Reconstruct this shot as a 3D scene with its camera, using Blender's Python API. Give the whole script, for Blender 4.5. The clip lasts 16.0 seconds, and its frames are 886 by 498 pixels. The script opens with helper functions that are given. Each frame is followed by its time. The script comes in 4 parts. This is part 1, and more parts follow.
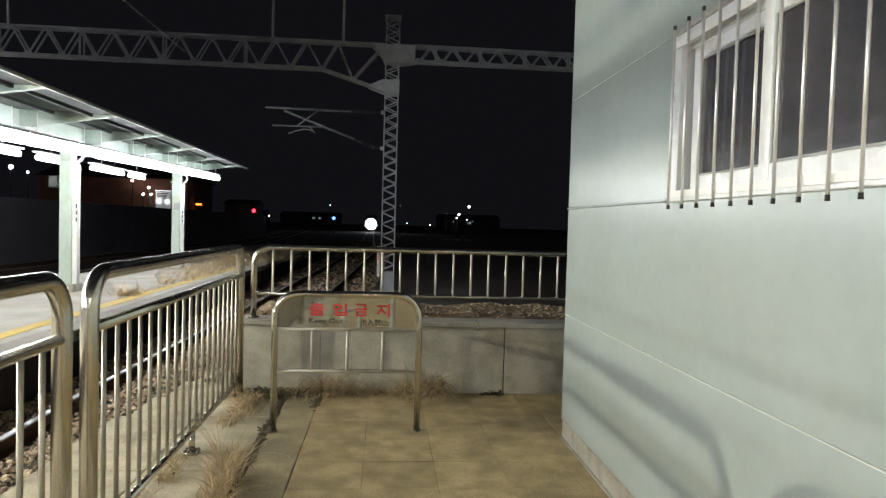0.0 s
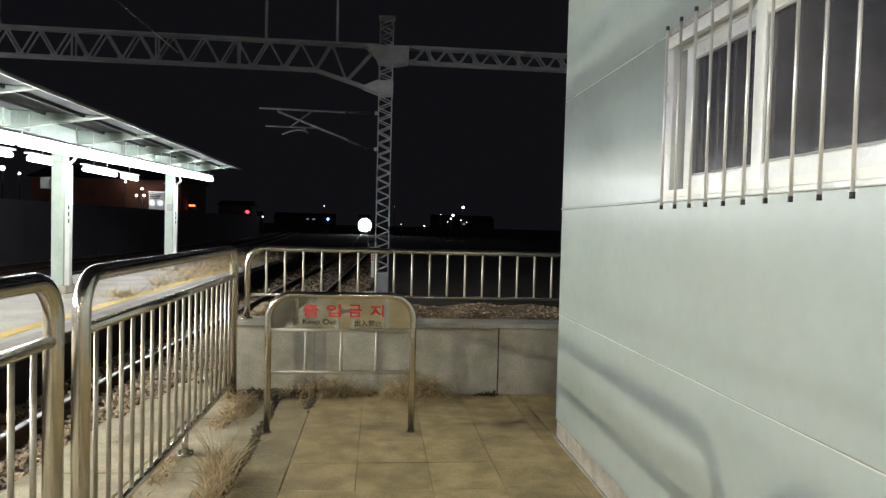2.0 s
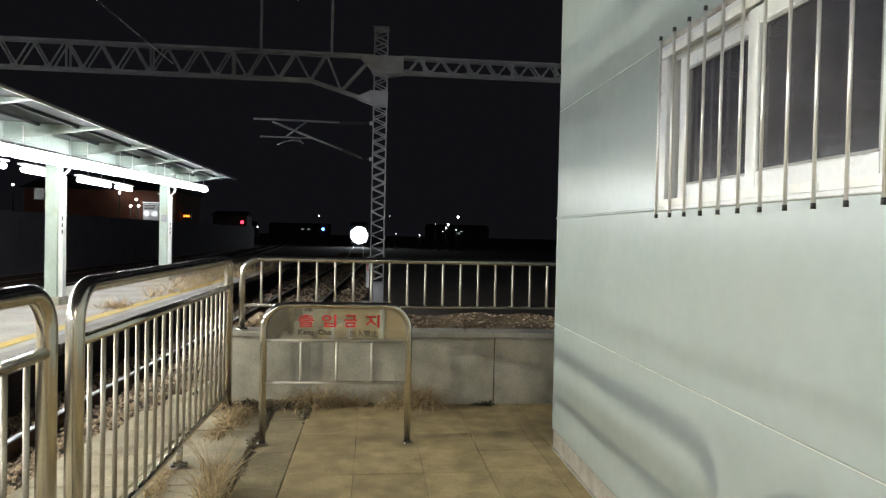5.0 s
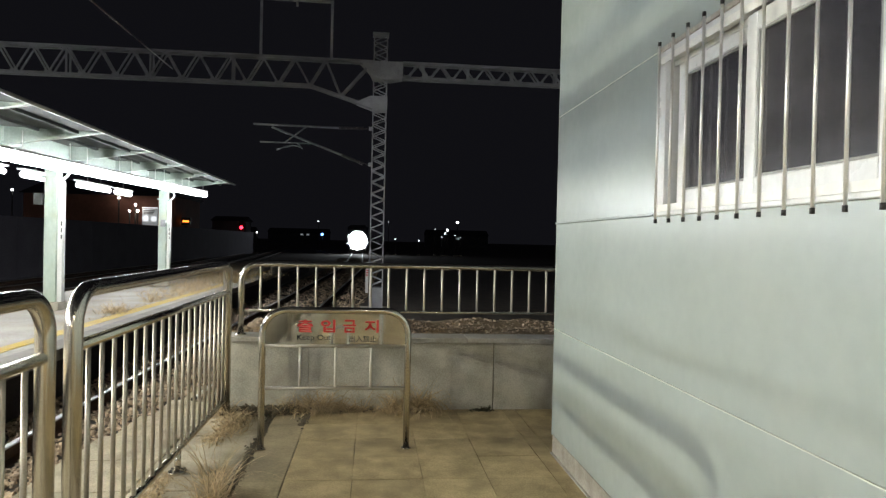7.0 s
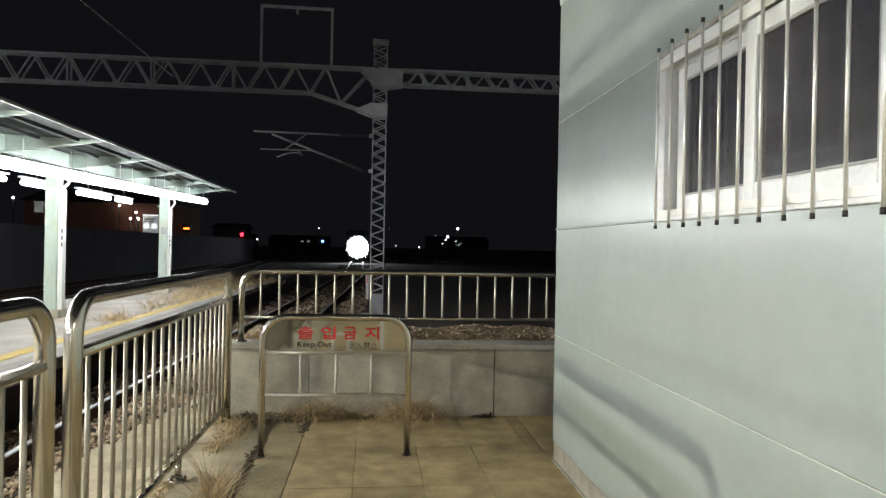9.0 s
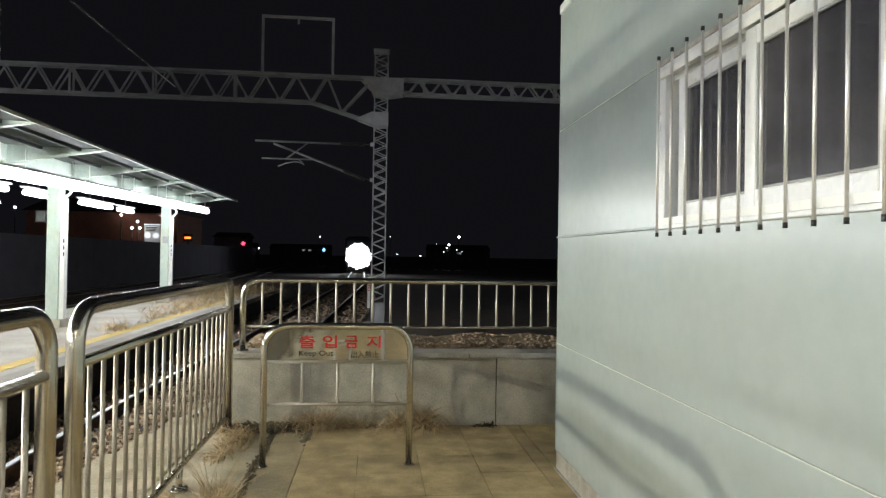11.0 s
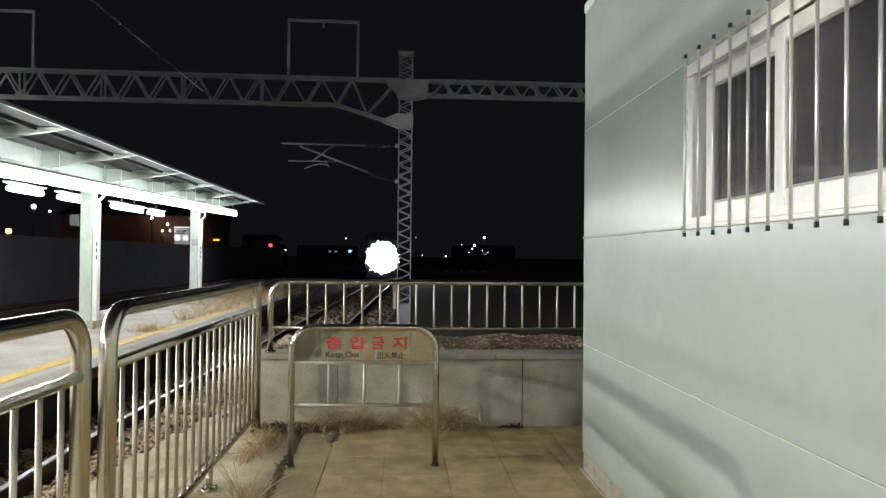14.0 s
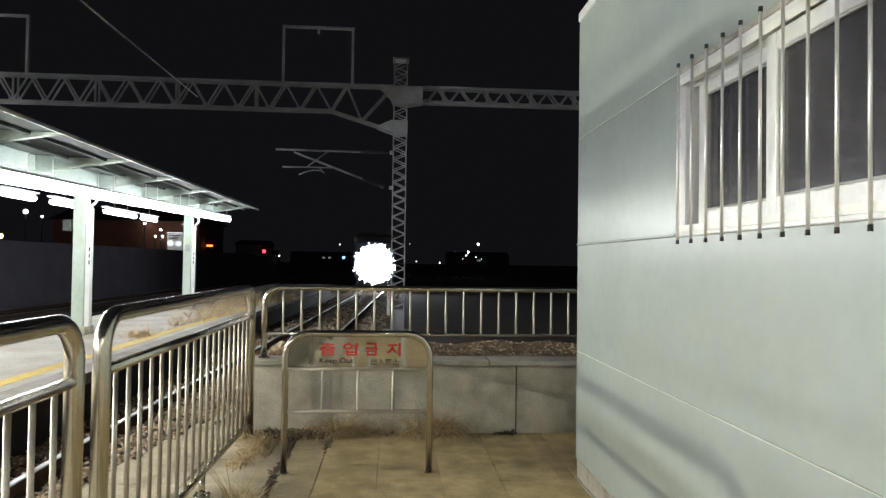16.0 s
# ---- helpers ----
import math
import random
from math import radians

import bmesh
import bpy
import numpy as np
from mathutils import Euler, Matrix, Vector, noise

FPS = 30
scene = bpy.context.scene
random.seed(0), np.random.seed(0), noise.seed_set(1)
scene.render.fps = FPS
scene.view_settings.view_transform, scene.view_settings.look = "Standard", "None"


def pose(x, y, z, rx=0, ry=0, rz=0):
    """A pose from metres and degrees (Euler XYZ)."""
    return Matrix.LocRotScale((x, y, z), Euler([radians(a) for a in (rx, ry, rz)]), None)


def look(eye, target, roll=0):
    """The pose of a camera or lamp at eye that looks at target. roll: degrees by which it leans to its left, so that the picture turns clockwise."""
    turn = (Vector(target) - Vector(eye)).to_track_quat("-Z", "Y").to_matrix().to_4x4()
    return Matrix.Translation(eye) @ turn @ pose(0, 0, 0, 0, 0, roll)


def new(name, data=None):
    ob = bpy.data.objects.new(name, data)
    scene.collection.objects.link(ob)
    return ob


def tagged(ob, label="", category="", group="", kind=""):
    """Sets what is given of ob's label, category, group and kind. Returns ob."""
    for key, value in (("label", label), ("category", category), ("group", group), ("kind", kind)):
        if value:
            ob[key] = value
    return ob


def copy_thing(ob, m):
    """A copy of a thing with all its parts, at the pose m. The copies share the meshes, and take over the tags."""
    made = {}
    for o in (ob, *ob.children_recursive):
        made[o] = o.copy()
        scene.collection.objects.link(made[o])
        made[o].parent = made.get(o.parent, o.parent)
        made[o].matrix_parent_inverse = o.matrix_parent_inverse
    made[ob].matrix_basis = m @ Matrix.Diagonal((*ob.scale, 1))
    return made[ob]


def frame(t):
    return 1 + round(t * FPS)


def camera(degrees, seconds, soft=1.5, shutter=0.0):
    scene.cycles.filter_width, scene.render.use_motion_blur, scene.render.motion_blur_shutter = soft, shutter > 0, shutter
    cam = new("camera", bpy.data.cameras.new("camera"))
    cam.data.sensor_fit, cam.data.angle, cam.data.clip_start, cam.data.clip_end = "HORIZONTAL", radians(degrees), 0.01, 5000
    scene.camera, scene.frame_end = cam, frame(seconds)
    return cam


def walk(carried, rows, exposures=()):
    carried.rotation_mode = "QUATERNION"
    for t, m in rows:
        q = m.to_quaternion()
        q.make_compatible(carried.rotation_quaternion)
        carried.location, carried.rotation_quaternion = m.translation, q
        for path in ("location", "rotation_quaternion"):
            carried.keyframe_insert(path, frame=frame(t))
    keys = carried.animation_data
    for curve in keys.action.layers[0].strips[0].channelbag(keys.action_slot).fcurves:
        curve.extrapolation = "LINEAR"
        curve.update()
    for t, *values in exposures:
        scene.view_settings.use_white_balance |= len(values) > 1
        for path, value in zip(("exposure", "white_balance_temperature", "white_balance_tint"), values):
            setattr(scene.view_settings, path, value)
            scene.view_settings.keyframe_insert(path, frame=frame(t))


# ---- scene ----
cam = camera(67.2, 16.0, soft=1.3)
PATH = [
    (0, (0.001, 0.003, 1.498), (0.179, 1.994, 1.428), 1.6),
    (0.5, (0.003, 0.006, 1.498), (0.187, 1.996, 1.435), 1.7),
    (1, (0.002, 0.004, 1.498), (0.191, 1.994, 1.442), 1.7),
    (1.5, (0.0, 0.004, 1.497), (0.193, 1.994, 1.444), 1.6),
    (2, (0.004, 0.005, 1.496), (0.199, 1.994, 1.429), 1.5),
    (2.5, (0.003, 0.006, 1.495), (0.202, 1.995, 1.43), 1.5),
    (3, (0.005, 0.009, 1.495), (0.206, 1.998, 1.437), 1.3),
    (3.5, (0.004, 0.01, 1.497), (0.208, 1.999, 1.444), 1.2),
    (4, (0.002, 0.006, 1.498), (0.208, 1.995, 1.449), 1.2),
    (6.5, (0.002, 0.007, 1.495), (0.213, 1.996, 1.471), 1.3),
    (7, (0.002, 0.007, 1.495), (0.213, 1.996, 1.473), 1.3),
    (7.5, (0.001, 0.007, 1.495), (0.212, 1.996, 1.476), 1.3),
    (8, (0.003, 0.007, 1.496), (0.214, 1.996, 1.483), 1.2),
    (8.5, (0.002, 0.009, 1.495), (0.213, 1.998, 1.487), 1.1),
    (9, (0.004, 0.009, 1.495), (0.213, 1.998, 1.492), 1.1),
    (11.5, (0.001, 0.006, 1.495), (0.202, 1.995, 1.521), 0.8),
    (12, (-0.003, 0.003, 1.492), (0.186, 1.994, 1.519), 0.5),
    (12.5, (0.0, 0.003, 1.495), (0.148, 1.997, 1.518), 0.5),
    (13, (0.0, 0.002, 1.499), (0.133, 1.998, 1.519), 0.5),
    (13.5, (0.0, -0.001, 1.497), (0.13, 1.995, 1.518), 0.5),
    (14, (0.004, 0.004, 1.499), (0.133, 1.999, 1.522), 0.6),
    (14.5, (0.006, 0.005, 1.498), (0.134, 2.001, 1.526), 0.6),
    (15, (0.002, -0.001, 1.498), (0.133, 1.995, 1.532), 0.5),
    (15.5, (0.001, -0.01, 1.497), (0.137, 1.985, 1.536), 0.6),
    (16, (0.0, -0.006, 1.498), (0.147, 1.988, 1.541), 0.8),
]
walk(cam, [(t, look(eye, target, roll)) for t, eye, target, roll in PATH])

# ---- night sky and light level ----
world = bpy.data.worlds.new("night_sky")
scene.world = world
world.use_nodes = True
world.node_tree.nodes["Background"].inputs[0].default_value = (0.44, 0.44, 0.57, 1)
world.node_tree.nodes["Background"].inputs[1].default_value = 0.0104
scene.view_settings.exposure = 0.12
TUBE_GLOW = 38.0
BULB_POWER = 1250.0


# ---- materials ----
def surface(name, dark, light, scale=6.0, rough=0.7, metal=0.0, bump=0.15, fine=60.0, stain=None, stain_scale=1.3, stain_amount=0.5, vary=0.0, stretch=(1, 1, 1), rough_var=0.15, local=False):
    """Two-scale noise material: broad tone, fine grain with relief, and stains of a second colour."""
    m = bpy.data.materials.new(name)
    m.use_nodes = True
    nt = m.node_tree
    N, L = nt.nodes, nt.links
    bsdf = N["Principled BSDF"]
    bsdf.inputs["Metallic"].default_value = metal
    where = N.new("ShaderNodeTexCoord").outputs["Object"] if local else N.new("ShaderNodeNewGeometry").outputs["Position"]
    mp = N.new("ShaderNodeMapping")
    mp.inputs["Scale"].default_value = stretch
    mp.inputs["Location"].default_value = (3.71, 5.37, 1.93)
    L.new(where, mp.inputs[0])
    n1 = N.new("ShaderNodeTexNoise")
    n1.inputs["Scale"].default_value, n1.inputs["Detail"].default_value = scale, 6
    n2 = N.new("ShaderNodeTexNoise")
    n2.inputs["Scale"].default_value, n2.inputs["Detail"].default_value = fine, 4
    info = N.new("ShaderNodeObjectInfo")
    for n in (n1, n2):
        L.new(mp.outputs[0], n.inputs["Vector"])
    mix = N.new("ShaderNodeMix")
    mix.data_type = "RGBA"
    mix.inputs[6].default_value, mix.inputs[7].default_value = (*dark, 1), (*light, 1)
    ramp = N.new("ShaderNodeMapRange")
    ramp.inputs[1].default_value, ramp.inputs[2].default_value = 0.37, 0.63
    add = N.new("ShaderNodeMath")
    add.operation = "MULTIPLY_ADD"
    add.inputs[1].default_value = 0.45
    L.new(n2.outputs[0], add.inputs[0])
    half = N.new("ShaderNodeMath")
    half.operation = "MULTIPLY"
    half.inputs[1].default_value = 0.55
    L.new(n1.outputs[0], half.inputs[0])
    L.new(half.outputs[0], add.inputs[2])
    L.new(add.outputs[0], ramp.inputs[0])
    L.new(ramp.outputs[0], mix.inputs[0])
    colour = mix.outputs[2]
    if stain:
        n3 = N.new("ShaderNodeTexNoise")
        n3.inputs["Scale"].default_value, n3.inputs["Detail"].default_value = stain_scale, 8
        L.new(where, n3.inputs["Vector"])
        r3 = N.new("ShaderNodeMapRange")
        r3.inputs[1].default_value, r3.inputs[2].default_value = 0.5, 0.75
        r3.inputs[4].default_value = stain_amount
        L.new(n3.outputs[0], r3.inputs[0])
        mx = N.new("ShaderNodeMix")
        mx.data_type = "RGBA"
        mx.inputs[7].default_value = (*stain, 1)
        L.new(r3.outputs[0], mx.inputs[0])
        L.new(colour, mx.inputs[6])
        colour = mx.outputs[2]
    if vary:
        hsv = N.new("ShaderNodeHueSaturation")
        vr = N.new("ShaderNodeMapRange")
        vr.inputs[3].default_value, vr.inputs[4].default_value = 1 - vary, 1 + vary
        L.new(info.outputs["Random"], vr.inputs[0])
        L.new(vr.outputs[0], hsv.inputs["Value"])
        L.new(colour, hsv.inputs["Color"])
        colour = hsv.outputs[0]
    L.new(colour, bsdf.inputs["Base Color"])
    rr = N.new("ShaderNodeMapRange")
    rr.inputs[3].default_value, rr.inputs[4].default_value = max(0.03, rough - rough_var), min(1, rough + rough_var)
    L.new(n1.outputs[0], rr.inputs[0])
    L.new(rr.outputs[0], bsdf.inputs["Roughness"])
    if bump:
        b = N.new("ShaderNodeBump")
        b.inputs["Strength"].default_value, b.inputs["Distance"].default_value = bump, 0.01
        L.new(add.outputs[0], b.inputs["Height"])
        L.new(b.outputs[0], bsdf.inputs["Normal"])
    return m


def island_vary(m, amount):
    """Vary the tone from piece to piece of a joined mesh."""
    nt = m.node_tree
    bsdf = nt.nodes["Principled BSDF"]
    link = bsdf.inputs["Base Color"].links[0]
    src = link.from_socket
    geo = nt.nodes.new("ShaderNodeNewGeometry")
    vr = nt.nodes.new("ShaderNodeMapRange")
    vr.inputs[3].default_value, vr.inputs[4].default_value = 1 - amount, 1 + amount
    hsv = nt.nodes.new("ShaderNodeHueSaturation")
    nt.links.new(geo.outputs["Random Per Island"], vr.inputs[0])
    nt.links.new(vr.outputs[0], hsv.inputs["Value"])
    nt.links.new(src, hsv.inputs["Color"])
    nt.links.new(hsv.outputs[0], bsdf.inputs["Base Color"])
    return m


def glow(name, colour, strength):
    m = bpy.data.materials.new(name)
    m.use_nodes = True
    b = m.node_tree.nodes["Principled BSDF"]
    b.inputs["Base Color"].default_value = (*[min(1, c) for c in colour], 1)
    b.inputs["Emission Color"].default_value = (*colour, 1)
    b.inputs["Emission Strength"].default_value = strength
    return m


FENCEBAR = surface("brushed_fence_bar", (0.43, 0.39, 0.325), (0.56, 0.52, 0.445), 8, 0.48, 0.85, 0.03, 120, stain=(0.3, 0.25, 0.18), stain_scale=5, stain_amount=0.35)
BARSTEEL = surface("satin_steel_bar", (0.60, 0.57, 0.50), (0.72, 0.69, 0.62), 8, 0.52, 0.6, 0.03, 120, stain=(0.36, 0.31, 0.24), stain_scale=5, stain_amount=0.3)
GUARDSTEEL = surface("matt_guard_bar", (0.72, 0.71, 0.68), (0.84, 0.83, 0.80), 9, 0.36, 0.5, 0.03, 120)
STEEL = surface("brushed_stainless", (0.55, 0.51, 0.44), (0.73, 0.69, 0.61), 5, 0.25, 1.0, 0.03, 140, stain=(0.36, 0.32, 0.26), stain_scale=1.6, stain_amount=0.2, rough_var=0.05)
PLATE = surface("polished_stainless_plate", (0.38, 0.395, 0.395), (0.48, 0.495, 0.49), 4, 0.05, 0.95, 0.0, 12, stain=(0.24, 0.23, 0.19), stain_scale=5, stain_amount=0.4, rough_var=0.02)
GALV = surface("galvanised_steel", (0.25, 0.25, 0.26), (0.39, 0.39, 0.41), 3, 0.62, 0.0, 0.1, 40)
DULLGALV = surface("dull_galvanised_tube", (0.18, 0.18, 0.19), (0.28, 0.28, 0.295), 3, 0.65, 0.0, 0.1, 40)
DARKSTEEL = surface("dark_steel", (0.03, 0.028, 0.026), (0.07, 0.06, 0.055), 8, 0.6, 0.5, 0.15, 60, local=True)
RAILTOP = surface("worn_rail_head", (0.42, 0.42, 0.42), (0.56, 0.56, 0.56), 6, 0.46, 1.0, 0.02, 80)
RUST = surface("rusty_rail_web", (0.035, 0.02, 0.014), (0.09, 0.05, 0.03), 10, 0.85, 0.0, 0.3, 90)
WALLPAINT = surface("pale_green_grey_panel_paint", (0.330, 0.374, 0.356), (0.362, 0.402, 0.383), 2.2, 0.25, 0.0, 0.0, 14, stain=(0.37, 0.385, 0.34), stain_scale=0.62, stain_amount=0.3, rough_var=0.04)
SKIRT = surface("dirty_skirting", (0.30, 0.27, 0.23), (0.46, 0.43, 0.38), 9, 0.7, 0.0, 0.12, 70, stain=(0.17, 0.14, 0.1), stain_scale=5, stain_amount=0.6)
SEALANT = surface("ivory_sealant", (0.50, 0.52, 0.47), (0.60, 0.61, 0.55), 12, 0.5, 0.0, 0.05, 90)
BEAD = surface("grey_glazing_bead", (0.30, 0.30, 0.29), (0.38, 0.38, 0.37), 6, 0.5)
PVC = surface("white_pvc", (0.66, 0.67, 0.67), (0.74, 0.75, 0.75), 5, 0.32, 0.0, 0.02, 40, stain=(0.62, 0.60, 0.54), stain_scale=3, stain_amount=0.3)
GUARDPAINT = surface("white_flat_bar_paint", (0.74, 0.74, 0.70), (0.82, 0.82, 0.79), 8, 0.4, 0.0, 0.04, 90)
BLACKRUBBER = surface("black_plastic", (0.012, 0.012, 0.012), (0.03, 0.03, 0.03), 9, 0.5, local=True)
CONCRETE = surface("weathered_concrete", (0.33, 0.31, 0.26), (0.56, 0.53, 0.445), 5.0, 0.88, 0.0, 0.6, 90, stain=(0.22, 0.19, 0.14), stain_scale=2.2, stain_amount=0.7)
EDGESTONE = surface("platform_edge_stone", (0.17, 0.16, 0.145), (0.27, 0.255, 0.235), 2.5, 0.85, 0.0, 0.3, 40, stain=(0.13, 0.11, 0.08), stain_scale=1.6, stain_amount=0.5)
CAPSTONE = surface("concrete_coping", (0.33, 0.31, 0.27), (0.47, 0.45, 0.40), 5, 0.85, 0.0, 0.3, 70, stain=(0.2, 0.17, 0.12), stain_scale=4, stain_amount=0.5)
PAVER = surface("tan_concrete_paver", (0.29, 0.22, 0.112), (0.58, 0.45, 0.245), 5.5, 0.82, 0.0, 0.6, 110, stain=(0.19, 0.15, 0.08), stain_scale=3.5, stain_amount=0.6, vary=0.1)
GREYPAVER = surface("grey_border_paver", (0.255, 0.205, 0.12), (0.41, 0.33, 0.195), 5, 0.85, 0.0, 0.4, 60, stain=(0.11, 0.09, 0.06), stain_scale=2.2, stain_amount=0.7, vary=0.12)
SLAB = surface("grey_concrete_slab", (0.33, 0.285, 0.20), (0.58, 0.51, 0.375), 4, 0.85, 0.0, 0.5, 90, stain=(0.15, 0.12, 0.075), stain_scale=2.6, stain_amount=0.8, vary=0.08)
JOINT = surface("dark_joint_soil", (0.085, 0.068, 0.042), (0.16, 0.13, 0.085), 9, 0.95, 0.0, 0.5, 60)
ISLAND = surface("island_platform_concrete", (0.26, 0.24, 0.21), (0.42, 0.40, 0.36), 1.2, 0.85, 0.0, 0.3, 30, stain=(0.27, 0.19, 0.09), stain_scale=0.55, stain_amount=0.75)
# black colour stands in for the shade on the platform's side
SHADEFACE = surface("shade_black_platform_face", (0.02, 0.018, 0.02), (0.045, 0.04, 0.042), 2, 0.9, 0.0, 0.3, 30)
YELLOW = surface("worn_yellow_paint", (0.40, 0.26, 0.03), (0.55, 0.38, 0.05), 6, 0.6, 0.0, 0.1, 50, stain=(0.36, 0.3, 0.18), stain_scale=3, stain_amount=0.6)
STONE = island_vary(surface("ballast_stone", (0.20, 0.15, 0.10), (0.42, 0.32, 0.23), 20, 0.9, 0.0, 0.2, 90), 0.45)
EARTH = surface("dry_earth", (0.15, 0.105, 0.062), (0.30, 0.22, 0.135), 3, 0.95, 0.0, 0.6, 25, stain=(0.28, 0.2, 0.11), stain_scale=2.2, stain_amount=0.5)
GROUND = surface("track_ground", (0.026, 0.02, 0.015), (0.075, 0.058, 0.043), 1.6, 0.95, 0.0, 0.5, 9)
GRASS = island_vary(surface("dry_grass", (0.36, 0.265, 0.15), (0.58, 0.45, 0.27), 14, 0.85, 0.0, 0.0), 0.4)
STRAW = island_vary(surface("brown_straw", (0.24, 0.16, 0.08), (0.40, 0.28, 0.15), 14, 0.9, 0.0, 0.0), 0.4)
WEED = island_vary(surface("dull_green_weed", (0.028, 0.028, 0.012), (0.06, 0.055, 0.026), 14, 0.85, 0.0, 0.0), 0.4)
COLPAINT = surface("pale_green_column_paint", (0.36, 0.44, 0.39), (0.45, 0.53, 0.475), 2.0, 0.5, 0.0, 0.05, 20, stain=(0.36, 0.34, 0.16), stain_scale=1.8, stain_amount=0.6, stretch=(1, 1, 0.4))
ROOFSHEET = surface("grey_roof_sheet", (0.042, 0.046, 0.045), (0.07, 0.077, 0.075), 1.5, 0.9, 0.0, 0.1, 20, rough_var=0.05)
RIBPAINT = surface("pale_green_rib_paint", (0.24, 0.285, 0.255), (0.33, 0.38, 0.34), 3, 0.5, 0.0, 0.05, 25)
FLASH = surface("white_eave_flashing", (0.62, 0.65, 0.62), (0.74, 0.76, 0.73), 3, 0.45, 0.2, 0.04, 25)
CONDUIT = surface("white_conduit", (0.66, 0.67, 0.66), (0.76, 0.77, 0.76), 4, 0.4)
RED = surface("red_sign_paint", (0.52, 0.018, 0.022), (0.62, 0.03, 0.03), 20, 0.5, 0.0, 0.0)
INK = surface("black_sign_paint", (0.02, 0.02, 0.02), (0.035, 0.035, 0.035), 20, 0.5, 0.0, 0.0)
# lifted, purplish wall colour imitates night haze in front of it
HAZEWALL = surface("haze_tinted_barrier_wall", (0.11, 0.105, 0.135), (0.15, 0.145, 0.18), 1.0, 0.85, 0.0, 0.2, 14)
BRICKRED = surface("red_brick_far", (0.15, 0.065, 0.045), (0.23, 0.10, 0.07), 1.0, 0.85, 0.0, 0.2, 12)
FARWALL = surface("far_house_render", (0.14, 0.14, 0.14), (0.22, 0.22, 0.22), 0.6, 0.9, 0.0, 0.1, 8)
TRAINPAINT = surface("dark_locomotive_paint", (0.012, 0.016, 0.03), (0.025, 0.03, 0.05), 1.2, 0.4, 0.0, 0.03, 12, local=True)
TILEROOF = surface("dark_roof", (0.03, 0.03, 0.032), (0.06, 0.058, 0.058), 1.2, 0.8, 0.0, 0.3, 16)
INSUL = surface("brown_insulator", (0.012, 0.008, 0.007), (0.022, 0.014, 0.011), 10, 0.4)
BULB = glow("bare_bulb_light", (0.95, 1.0, 0.80), 60.0)
WARMTUBE = glow("warm_tube_light", (1.0, 0.88, 0.68), 122.0)
TUBE = glow("fluorescent_tube_light", (0.94, 0.975, 1.0), TUBE_GLOW)
POSTTUBE = glow("post_lamp_light", (0.94, 0.975, 1.0), 1.8 * TUBE_GLOW)
HEADLIGHT = glow("headlight_glare", (0.90, 0.96, 1.0), 20.0)
LIT_RED = glow("red_signal_light", (1.0, 0.02, 0.04), 9.0)
LIT_BLUE = glow("blue_signal_light", (0.12, 0.32, 1.0), 7.0)
LIT_WHITE = glow("cool_lamp_light", (0.9, 0.95, 1.0), 4.0)
LIT_STRONG = glow("strong_lamp_light", (1.0, 0.9, 0.8), 30.0)
LIT_EMBLEM = glow("white_emblem_light", (0.9, 0.95, 1.0), 0.9)
LIT_DIM = glow("dim_window_light", (0.75, 0.85, 0.9), 0.22)
LIT_YELLOW = glow("yellow_lamp_light", (1.0, 0.82, 0.25), 4.0)
LIT_ORANGE = glow("orange_board_light", (1.0, 0.25, 0.03), 3.0)
SIGNFACE = glow("lit_sign_face", (0.8, 0.85, 0.88), 0.16)


def pane_glass():
    m = bpy.data.materials.new("window_glass")
    m.use_nodes = True
    nt = m.node_tree
    N, L = nt.nodes, nt.links
    N.remove(N["Principled BSDF"])
    fr = N.new("ShaderNodeFresnel")
    fr.inputs[0].default_value = 1.5
    tr = N.new("ShaderNodeBsdfTransparent")
    tr.inputs[0].default_value = (0.72, 0.72, 0.74, 1)
    gl = N.new("ShaderNodeBsdfGlossy")
    gl.inputs["Roughness"].default_value = 0.06
    nz = N.new("ShaderNodeTexNoise")
    nz.inputs["Scale"].default_value = 3
    bp = N.new("ShaderNodeBump")
    bp.inputs["Strength"].default_value = 0.03
    L.new(nz.outputs[0], bp.inputs["Height"])
    L.new(bp.outputs[0], gl.inputs["Normal"])
    mx = N.new("ShaderNodeMixShader")
    L.new(fr.outputs[0], mx.inputs[0])
    L.new(tr.outputs[0], mx.inputs[1])
    L.new(gl.outputs[0], mx.inputs[2])
    du = N.new("ShaderNodeBsdfDiffuse")
    du.inputs[0].default_value = (0.20, 0.19, 0.205, 1)
    mx2 = N.new("ShaderNodeMixShader")
    mx2.inputs[0].default_value = 0.14
    L.new(mx.outputs[0], mx2.inputs[1])
    L.new(du.outputs[0], mx2.inputs[2])
    L.new(mx2.outputs[0], N["Material Output"].inputs[0])
    return m


GLASS = pane_glass()
ROOMWALL = surface("dim_room_wall", (0.15, 0.15, 0.155), (0.2, 0.2, 0.205), 2, 0.9)


# ---- builders ----
def mesh_of(name, bm, material):
    me = bpy.data.meshes.new(name)
    bm.normal_update()
    bm.to_mesh(me)
    bm.free()
    me.materials.append(material)
    return me


def part(name, bm, material, parent, label=""):
    ob = new(name, mesh_of(name, bm, material))
    ob.parent = parent
    return tagged(ob, label)


def solid(name, bm, material, label, category, group="", kind="", at=(0, 0, 0)):
    ob = new(name, mesh_of(name, bm, material))
    ob.location = at
    return tagged(ob, label, category, group, kind)


def thing(name, x, y, z, label, category, group="", kind="", rz=0):
    ob = new(name)
    ob.empty_display_size = 0.1
    ob.matrix_basis = pose(x, y, z, 0, 0, rz)
    return tagged(ob, label, category, group, kind)


